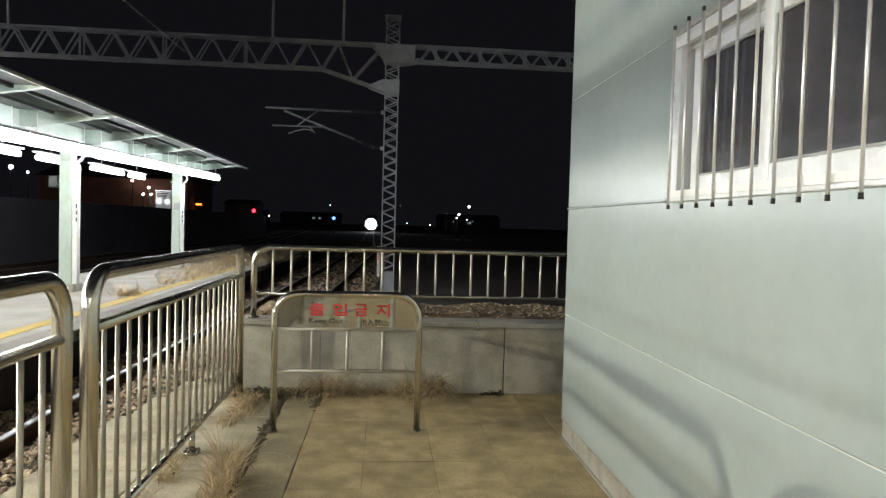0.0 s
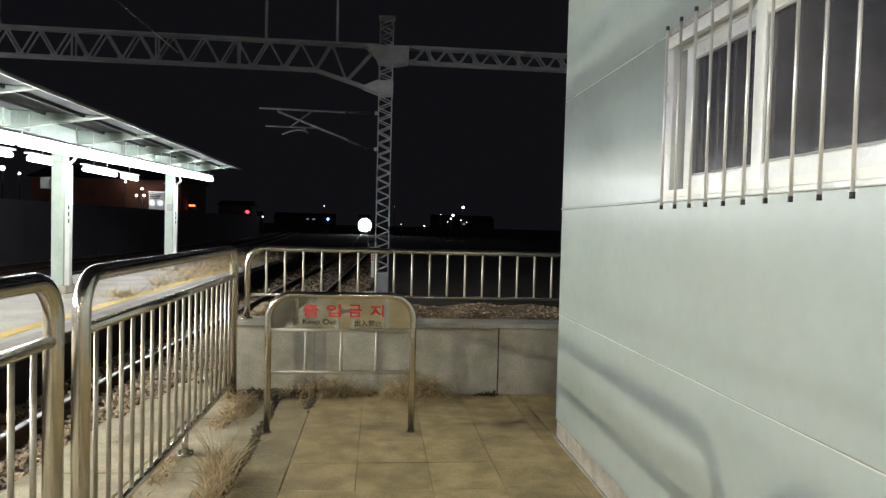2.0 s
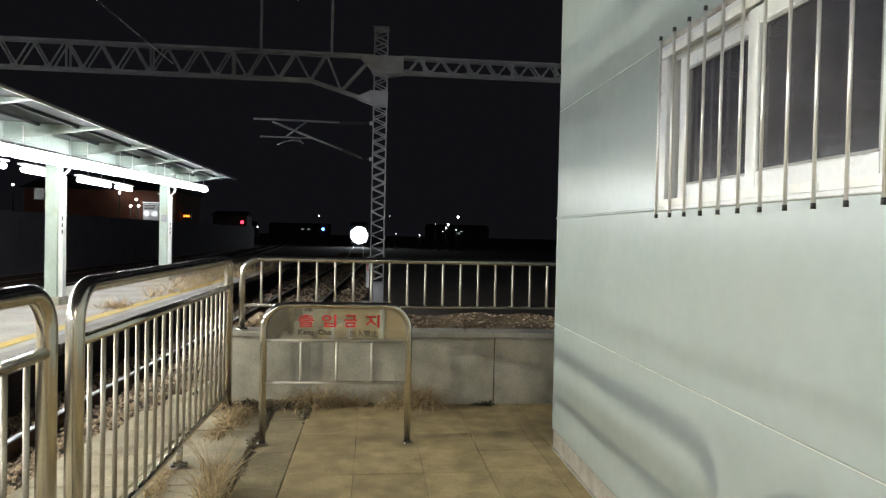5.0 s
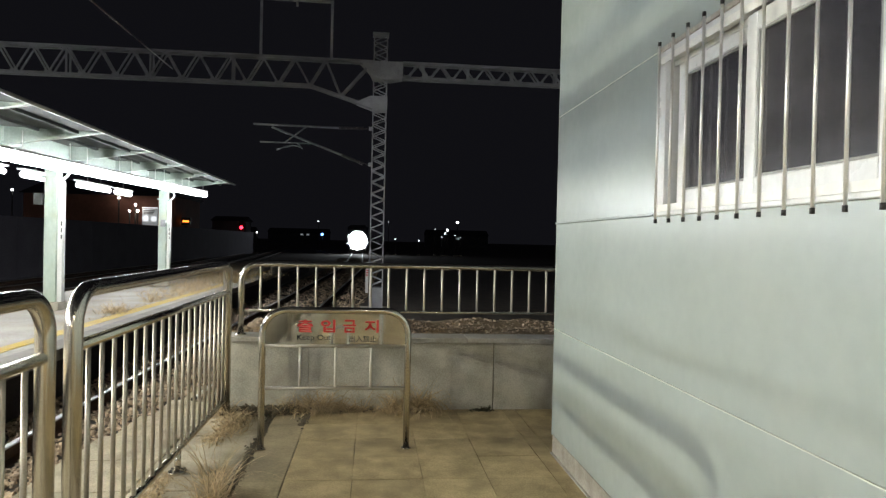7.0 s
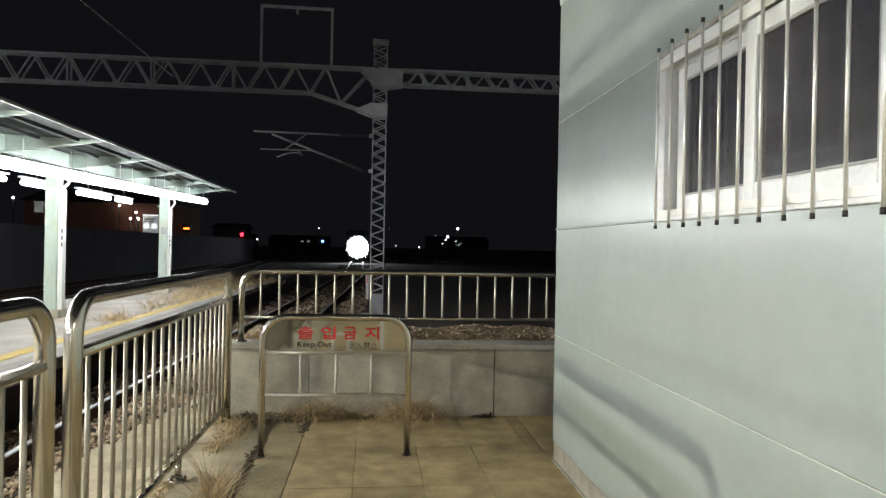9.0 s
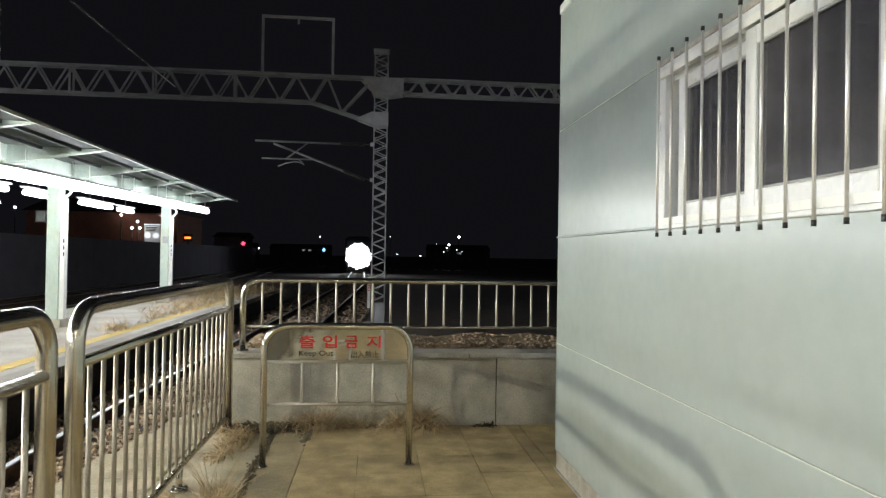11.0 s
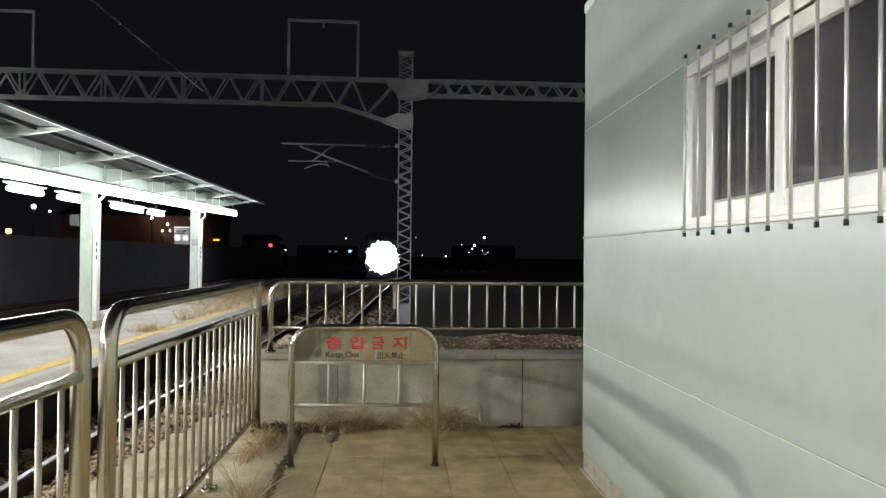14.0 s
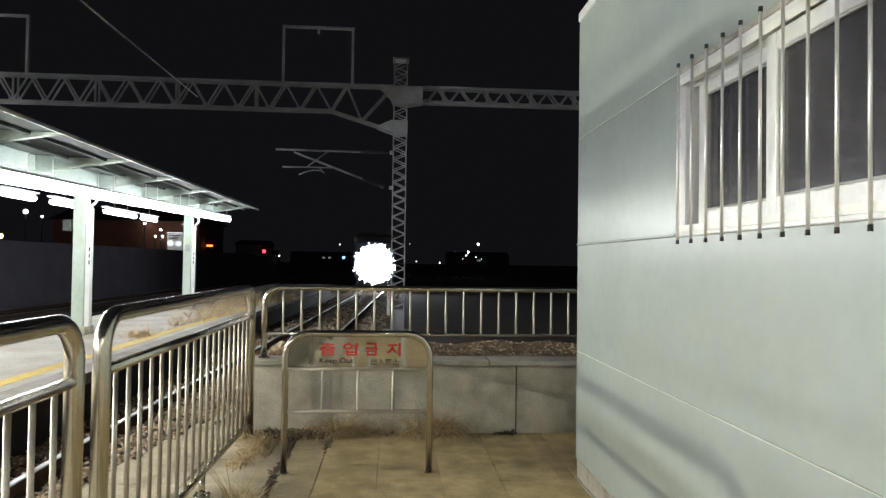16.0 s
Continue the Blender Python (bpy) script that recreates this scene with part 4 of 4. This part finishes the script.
def make_overhead():
    lattice_mast()
    truss("truss_beam", -27.0, -0.08, 5.985, 6.765, 0.4525, "grey galvanised lattice beam spanning the tracks", -4.12, -2.28, 0.56, 1.84)
    truss("truss_beam", 0.79, 11.0, 6.33, 6.77, 0.336, "slender grey lattice beam beyond the mast", 1.41, 1.345)
    make_gussets()
    f = thing("wire_frame", -2.335, 20.0, 6.80, "slim grey steel portal standing on the truss beam", "steel frame", "portals on the beam")
    for x in (-1.02, 1.02):
        part("leg", boxed(x - 0.035, x + 0.035, -0.04, 0.04, 0, 1.65), GALV, f)
    part("crossbar", boxed(-1.06, 1.06, -0.04, 0.04, 1.65, 1.72), GALV, f)
    part("hanger", boxed(-0.03, 0.03, -0.03, 0.03, 1.5, 1.65), GALV, f)
    copy_thing(f, pose(-11.68, 20.0, 6.80))
    c = thing("cantilever", 0.13, 20.0, 0, "thin grey cantilever arms of the overhead line on the mast", "cantilever")
    o = -0.13
    for nm, p, q, r in (("top_tube", (-3.53, 4.81), (-1.05, 4.79), 0.03), ("lower_tube", (-3.33, 4.295), (-1.82, 4.30), 0.022), ("stay_tube", (-3.0, 4.74), (-0.96, 3.99), 0.032), ("strut", (-2.62, 4.30), (-1.99, 4.79), 0.022)):
        part(nm, tube((p[0] + o, 0, p[1]), (q[0] + o, 0, q[1]), r, 8), DULLGALV, c)
    part("steady_arm", sweep(bmesh.new(), [(-2.85 + o, 0, 4.07), (-2.65 + o, 0, 4.16), (-2.4 + o, 0, 4.22), (-2.25 + o, 0, 4.21), (-2.1 + o, 0, 4.13), (-2.25 + o, 0, 4.29)], 0.018, 8), DULLGALV, c)
    for (xa, za), (xb, zb) in (((-1.05, 4.79), (-0.3, 4.8)), ((-0.96, 3.99), (-0.3, 3.74))):
        bm = bmesh.new()
        n = 9
        for k in range(n):
            f0, f1 = k / n, (k + 0.5) / n
            sweep(bm, [(xa + (xb - xa) * f0 + o, 0, za + (zb - za) * f0), (xa + (xb - xa) * f1 + o, 0, za + (zb - za) * f1)], 0.05, 8)
        sweep(bm, [(xa + o, 0, za), (xb + 0.1 + o, 0, zb)], 0.02, 6)
        part("insulator", bm, INSUL, c, "dark brown ribbed insulator")
    w = solid("feeder_wire", sweep(bmesh.new(), [(-5.83, -30 + 2.5 * k, 6.22 + 0.0004 * (2.5 * k - 25) ** 2 * 0.3) for k in range(21)], 0.016, 6), CONDUIT, "pale overhead wire ending at the truss beam", "wire")
    return w


# ---- far side of the yard ----
def make_barrier_wall():
    w = thing("wall_yard", -16.0, 0, 0, "dark boundary wall beyond the tracks, haze tinted into its colour", "boundary wall", kind="structure")
    me = mesh_of("wall_panel", boxed(-0.06, 0.06, 0.04, 3.96, -0.7, 2.2), HAZEWALL)
    po = mesh_of("wall_post", boxed(-0.063, 0.063, -0.036, 0.036, -0.7, 2.2), HAZEWALL)
    for k in range(28):
        piece("wall_panel", me, w, 0, -20 + 4 * k, 0)
        piece("wall_post", po, w, 0, -20 + 4 * k, 0)


def far_house(name, x, y, wx, wy, h, material, windows, label, glow_mat):
    b = thing(name, x, y, -0.66, label, "house")
    part("wall", boxed(-wx / 2, wx / 2, -wy / 2, wy / 2, 0, h), material, b)
    bm = bmesh.new()
    r = [bm.verts.new(v) for v in ((-wx / 2 - 0.3, -wy / 2 - 0.3, h), (wx / 2 + 0.3, -wy / 2 - 0.3, h), (wx / 2 + 0.3, wy / 2 + 0.3, h), (-wx / 2 - 0.3, wy / 2 + 0.3, h), (-wx / 2, 0, h + wy * 0.18), (wx / 2, 0, h + wy * 0.18))]
    for q in ((0, 1, 5, 4), (2, 3, 4, 5), (0, 4, 3), (1, 2, 5), (0, 3, 2, 1)):
        bm.faces.new([r[i] for i in q])
    part("roof", bm, TILEROOF, b)
    for k, (u, v, w, hh, lit) in enumerate(windows):
        wn = part("window", boxed(u - w / 2 - 0.08, u + w / 2 + 0.08, -wy / 2 - 0.06, -wy / 2 + 0.02, v - 0.08, v + hh + 0.08), CONDUIT, b)
        part("pane", boxed(u - w / 2, u + w / 2, -wy / 2 - 0.075, -wy / 2 - 0.065, v, v + hh), glow_mat if lit else BLACKRUBBER, wn)
    return b


def far_lamp(name, x, y, z, r, material, label, group="yard lamps"):
    p = thing(name, x, y, -0.66, label, "lamp", group)
    part("pole", tube((0, 0, 0), (0, 0, z + 0.66 - r), 0.06, 6), DARKSTEEL, p)
    part("base", boxed(-0.2, 0.2, -0.2, 0.2, 0, 0.15), CONCRETE, p)
    bm = bmesh.new()
    bmesh.ops.create_icosphere(bm, subdivisions=2, radius=r, matrix=Matrix.Translation((0, -0.02, z + 0.66)))
    part("lamp_head", bm, material, p)
    part("hood", boxed(-r, r, -r * 0.5, r, z + 0.66 + r, z + 0.69 + r), DARKSTEEL, p)


def make_far():
    make_barrier_wall()
    far_house("brick_station_house", -22.5, 62, 12, 8, 5.4, BRICKRED, [(-4, 1.2, 1.2, 1.4, 0), (-1, 1.2, 1.2, 1.4, 0), (2, 1.2, 1.2, 1.4, 0), (4.6, 1.2, 1.0, 1.4, 0)], "dim red brick house beyond the boundary wall", LIT_DIM)
    far_house("house", -32, 300, 26, 10, 4.8, FARWALL, [(-9 + 2.6 * k, 3.6, 1.1, 0.6, k in (4, 5)) for k in range(8)], "low pale building with a few lit windows far off", LIT_DIM)
    far_house("house", -60, 300, 18, 10, 5, FARWALL, [(-6 + 3 * k, 2.6, 1.4, 1.0, k in (0, 3)) for k in range(5)], "low dark building far off", LIT_DIM)
    far_house("house", 30, 240, 22, 10, 4.6, FARWALL, [(-8 + 2.7 * k, 3.0, 1.1, 0.6, k == 3) for k in range(7)], "dark depot building far off", LIT_DIM)
    far_house("relay_house", -20.2, 99, 4.6, 4, 4.4, FARWALL, [], "small pale relay house behind the signal", LIT_DIM)
    s = thing("signal_post", -17.16, 90, -0.66, "railway signal showing a red light", "signal")
    part("post", tube((0, 0, 0), (0, 0, 3.9), 0.07, 8), DARKSTEEL, s)
    part("backboard", boxed(-0.35, 0.35, -0.05, 0.05, 2.7, 4.3, bevel=0.02), BLACKRUBBER, s)
    part("ladder", boxed(-0.15, 0.15, 0.25, 0.28, 0, 3.4), DARKSTEEL, s)
    bm = bmesh.new()
    bmesh.ops.create_icosphere(bm, subdivisions=2, radius=0.23, matrix=Matrix.Translation((0, -0.06, 3.42)))
    part("red_lens", bm, LIT_RED, s, "glowing red lens")
    far_lamp("blue_signal_lamp", -8.9, 120, 2.3, 0.25, LIT_BLUE, "blue yard signal lamp on a low post")
    for x, y, z, r in ((11.2, 100, 3.25, 0.19), (12.7, 100, 4.45, 0.21), (11.0, 101, 2.75, 0.12), (10.4, 100, 2.2, 0.06), (12.4, 100, 2.5, 0.07), (9.6, 103, 3.4, 0.05), (13.1, 99, 2.2, 0.05), (-9.6, 120, 4.6, 0.1), (6.9, 100, 1.55, 0.11), (3.4, 100, 1.7, 0.07), (-40, 75.6, 6.5, 0.26), (-40, 79, 6.2, 0.15), (-15.5, 92, 2.2, 0.1), (2.6, 110, 4.6, 0.05)):
        far_lamp("yard_lamp", x, y, z, r, LIT_WHITE, "small white lamp burning on a dark pole far off")
    far_lamp("yellow_lamp", -40, 71, 3.65, 0.3, LIT_YELLOW, "yellow street lamp beyond the boundary wall")
    b = thing("sign_board", -18.35, 57.5, -0.66, "white lit station sign board beyond the wall", "sign")
    part("panel", boxed(-0.6, 0.6, -0.06, 0.06, 2.9, 4.3), SIGNFACE, b)
    for z in (3.9, 4.03, 4.16):
        part("line_of_writing", boxed(-0.5, 0.25 + 0.6 * (z - 3.9), -0.072, -0.062, z - 0.035, z + 0.035), DARKSTEEL, b)
    part("top_lamp", boxed(-0.62, 0.62, -0.1, 0.06, 4.36, 4.44), LIT_EMBLEM, b)
    for x in (-0.5, 0.5):
        part("stay", boxed(x - 0.02, x + 0.02, -0.02, 0.02, 4.3, 4.36), DARKSTEEL, b)
    for x in (-0.33, 0.33):
        bm = bmesh.new()
        bmesh.ops.create_circle(bm, cap_ends=True, radius=0.24, segments=20, matrix=Matrix.Translation((x, -0.068, 3.5)) @ Matrix.Rotation(math.pi / 2, 4, "X"))
        part("emblem", bm, LIT_EMBLEM, b)
    for x in (-0.5, 0.5):
        part("post", tube((x, 0, 0), (x, 0, 2.9), 0.05, 6), DARKSTEEL, b)
    o = thing("led_board", -16.13, 60, -0.66, "orange lit display board on a post", "sign")
    part("casing", boxed(-0.4, 0.4, -0.1, 0.1, 3.1, 3.75), BLACKRUBBER, o)
    part("display", boxed(-0.26, 0.26, -0.115, -0.105, 3.34, 3.5), LIT_ORANGE, o)
    part("post", tube((0, 0.0, 0), (0, 0.0, 3.1), 0.06, 6), DARKSTEEL, o)
    for x, y, z in ((-19.35, 57, 3.95), (-19.65, 56.6, 3.4), (-19.1, 56.8, 3.42), (-20.8, 57.4, 4.5)):
        far_lamp("yard_lamp", x, y, z, 0.085, LIT_STRONG, "small white lamp by the brick house")


# ---- dry plants and litter ----
def make_plants():
    rnd = random.Random(21)
    for x, y, n, sx, sy, h, lean, w in ((-0.6, 5.82, 120, 0.09, 0.03, 0.26, 1.7, 0.005), (-0.46, 5.83, 150, 0.06, 0.03, 0.34, 1.5, 0.005), (-0.34, 5.84, 110, 0.07, 0.025, 0.27, 1.7, 0.005), (-0.15, 5.85, 150, 0.1, 0.025, 0.17, 1.9, 0.0045),
                                        (0.24, 5.83, 110, 0.045, 0.03, 0.3, 1.4, 0.005), (0.41, 5.81, 170, 0.04, 0.04, 0.42, 1.8, 0.0055), (0.44, 5.83, 50, 0.03, 0.03, 0.34, 1.1, 0.005), (-0.06, 5.87, 8, 0.03, 0.01, 0.34, 0.5, 0.004),
                                        (-1.08, 5.62, 190, 0.06, 0.08, 0.28, 1.6, 0.0055), (-1.07, 5.35, 170, 0.05, 0.13, 0.24, 1.6, 0.005), (-1.13, 5.1, 90, 0.04, 0.1, 0.16, 1.6, 0.005), (-1.2, 5.75, 60, 0.05, 0.04, 0.22, 1.4, 0.005),
                                        (-0.87, 3.95, 80, 0.03, 0.06, 0.34, 0.4, 0.0042), (-0.85, 3.72, 80, 0.035, 0.06, 0.3, 0.6, 0.0042), (-0.83, 3.5, 60, 0.035, 0.06, 0.24, 0.9, 0.0042), (-0.93, 4.3, 30, 0.03, 0.06, 0.16, 0.9, 0.0042),
                                        (-1.25, 4.2, 90, 0.035, 0.07, 0.15, 1.7, 0.0045), (-1.22, 3.98, 70, 0.03, 0.06, 0.16, 1.7, 0.0045), (-1.28, 3.6, 60, 0.04, 0.12, 0.13, 1.7, 0.0045), (-0.8, 4.9, 40, 0.015, 0.25, 0.07, 1.8, 0.004), (-0.72, 5.83, 60, 0.1, 0.03, 0.14, 1.9, 0.0045)):
        ob = new("dry_grass_clump", grass_mesh("dry_grass_clump", rnd, int(n * (1.7 if y > 5.7 else 1.35)), sx, sy * (0.6 if y > 5.7 else 1.0), h * (1.15 if y > 5.7 else 0.95), lean * (0.72 if y > 5.7 else 1.0), GRASS, w))
        ob.location = (x, y, -0.01)
        tagged(ob, "clump of dead straw-coloured grass in a paving joint", "grass clump", "grass in the platform joints", "stuff")
    for x, y in ((1.02, 5.86), (0.98, 5.84)):
        ob = new("weed", grass_mesh("weed", rnd, 60, 0.05, 0.02, 0.06, 1.2, WEED, 0.007))
        ob.location = (x, y, 0)
        tagged(ob, "small dull green weed at the wall's foot", "weed", "", "stuff")
    for x, y, n, sx, sy, h in ((-4.85, 13.3, 200, 0.11, 0.16, 0.32), (-4.85, 15.6, 60, 0.08, 0.25, 0.55), (-4.9, 16.6, 130, 0.16, 0.4, 0.22), (-5.0, 18.6, 520, 0.35, 0.7, 0.26), (-5.3, 20.6, 700, 0.45, 0.9, 0.28), (-4.9, 23.0, 800, 0.45, 0.9, 0.42), (-5.4, 26.0, 1100, 0.8, 1.3, 0.55),
                               (-4.75, 14.3, 50, 0.08, 0.3, 0.12), (-4.7, 18.0, 110, 0.1, 0.9, 0.16), (-4.7, 12.7, 40, 0.06, 0.2, 0.12)):
        ob = new("dry_grass_clump", grass_mesh("dry_grass_clump", rnd, n, sx, sy, h, 0.9, GRASS, 0.006))
        ob.location = (x, y, 0.0)
        tagged(ob, "dead yellow grass growing on the island platform", "grass clump", "grass on the island platform", "stuff")
    # soil and leaf litter along the wall foot
    pts = [(rnd.uniform(-1.1, 0.55), 5.9 - abs(rnd.gauss(0, 0.035)), -0.004) for _ in range(320)]
    pts += [(-0.88 + rnd.gauss(0, 0.12), 5.82 - abs(rnd.gauss(0, 0.06)), -0.004 + 0.06 * rnd.random()) for _ in range(620)]
    pts += [(-0.52 + rnd.gauss(0, 0.018), 5.86 - abs(rnd.gauss(0, 0.18)), -0.006) for _ in range(150)]
    ob = new("leaf_litter", stones_mesh("leaf_litter", rnd, pts, 0.02, JOINT))
    tagged(ob, "dark leaf litter and soil along the wall's foot", "litter", kind="stuff")
    for x, y, s in ((1.13, 5.8, 0.02), (1.34, 5.86, 0.025), (0.24, 5.7, 0.012), (-0.98, 5.55, 0.03)):
        ob = new("pebble", stones_mesh("pebble", rnd, [(0, 0, 0)], s, SLAB))
        ob.location = (x if x < 1.28 else 1.25, y, 0.002)
        tagged(ob, "small pale pebble on the paving", "pebble", "loose pebbles")
    pp = thing("loose_pipe", -1.575, 6.26, 0.018, "short pale plastic pipe lying beyond the fence", "pipe")
    part("pipe", tube((0, 0, 0), (0.012, 0.55, 0.0), 0.016, 10), CONDUIT, pp)
    part("socket", tube((0, -0.05, 0.004), (0, 0.0, 0.004), 0.022, 10), BLACKRUBBER, pp)
    # loose soil in the gutter beside the kerb
    pts = [(-0.81 + 0.03 * noise.noise((0, y * 3, 5)) + rnd.gauss(0, 0.016), y, -0.012 + rnd.uniform(0, 0.012)) for y in [rnd.uniform(2.8, 5.7) for _ in range(2000)]]
    ob = new("gutter_soil", stones_mesh("gutter_soil", rnd, pts, 0.008, JOINT))
    tagged(ob, "crumbled brown soil in the gutter joint", "soil", kind="stuff")


# ---- the train ----
def make_train():
    t = thing("locomotive", -3.03, 154, -0.5, "dark locomotive approaching with a dazzling white headlight", "train")
    bm = boxed(-1.5, 1.5, 0.35, 19, 0.95, 3.95, bevel=0.18)
    part("body", bm, TRAINPAINT, t)
    part("nose", boxed(-1.4, 1.4, 0.05, 0.5, 0.8, 3.5, bevel=0.12), TRAINPAINT, t)
    part("roof", boxed(-1.2, 1.2, 0.8, 18.6, 3.93, 4.15, bevel=0.06), DARKSTEEL, t)
    part("underframe", boxed(-1.25, 1.25, 0.8, 18.6, 0.5, 0.96), DARKSTEEL, t)
    for x in (-0.62, 0.62):
        part("cab_window", boxed(x - 0.5, x + 0.5, 0.335, 0.36, 3.35, 3.8, bevel=0.01), BLACKRUBBER, t)
    part("snowplough", boxed(-1.3, 1.3, 0.0, 0.3, 0.12, 0.55, bevel=0.03), DARKSTEEL, t)
    for x in (-0.85, 0.85):
        part("buffer", tube((x, 0.05, 0.62), (x, -0.35, 0.62), 0.16, 14), DARKSTEEL, t)
    wheel = mesh_of("wheel", sweep(bmesh.new(), [(-0.065, 0, 0), (0.065, 0, 0)], 0.46, 24), DARKSTEEL)
    for y in (3, 5.4, 13.6, 16):
        for x in (-0.75, 0.75):
            piece("wheel", wheel, t, x, y, 0.46)
    # domed disc far wider than a lamp: headlight glare and spikes as a shape
    rnd = random.Random(4)
    bm = bmesh.new()
    n = 186
    rim, mid = [], []
    for k in range(n):
        a = 2 * math.pi * k / n
        # uneven rim imitates the spikes of the glare
        rr = 1.24 + (0.05 + 0.36 * rnd.random() ** 2 if k % 2 == 0 else 0.06 * rnd.random())
        rim.append(bm.verts.new((rr * math.cos(a), 0.0, rr * math.sin(a))))
        mid.append(bm.verts.new((0.9 * math.cos(a), -0.16, 0.9 * math.sin(a))))
    c = bm.verts.new((0, -0.22, 0))
    for k in range(n):
        j = (k + 1) % n
        bm.faces.new((rim[k], rim[j], mid[j], mid[k]))
        bm.faces.new((mid[k], mid[j], c))
    bmesh.ops.translate(bm, verts=bm.verts, vec=(0, 0.02, 1.86))
    part("headlight", bm, HEADLIGHT, t, "dazzling white headlight glare with spiky rim, built as a glowing disc")
    return t


# ---- assemble ----
make_ground()
TRACK = make_track("track_near", track_x, -20, 400, 2.0, "steel rails with shiny heads on brown ballast beside the platform")
make_track("track_far", lambda y: -10.2 - 0.075 * max(0.0, y - 50), -20, 400, 10.0, "steel rails beyond the island platform")
make_track("track_outer", lambda y: -14.0 - 0.075 * max(0.0, y - 50), -20, 400, 10.0, "steel rails near the boundary wall")
make_ballast()
FLOOR = make_platform()
make_retaining_wall()
make_bank()
make_building()
make_window()
make_guard()
make_island()
make_canopy()
make_columns()
make_tubes()
make_bulb()
make_station_lamps()
make_wall_lamp()
make_fence()
make_upper_fence()
make_barrier()
make_hoops()
make_overhead()
make_far()
make_plants()
TRAIN = make_train()
make_slabs(FLOOR)
make_pavers(FLOOR)
make_sleepers(TRACK)


def motions():
    rows = [(0.0, 172.0), (1.5, 150.0), (3.5, 126.0), (5.5, 109.0), (7.5, 96.0), (9.0, 88.0), (11.5, 74.0), (13.0, 65.5), (14.5, 56.0), (16.0, 47.5)]
    walk(TRAIN, [(t, pose(track_x(y), y, -0.5)) for t, y in rows])


motions()
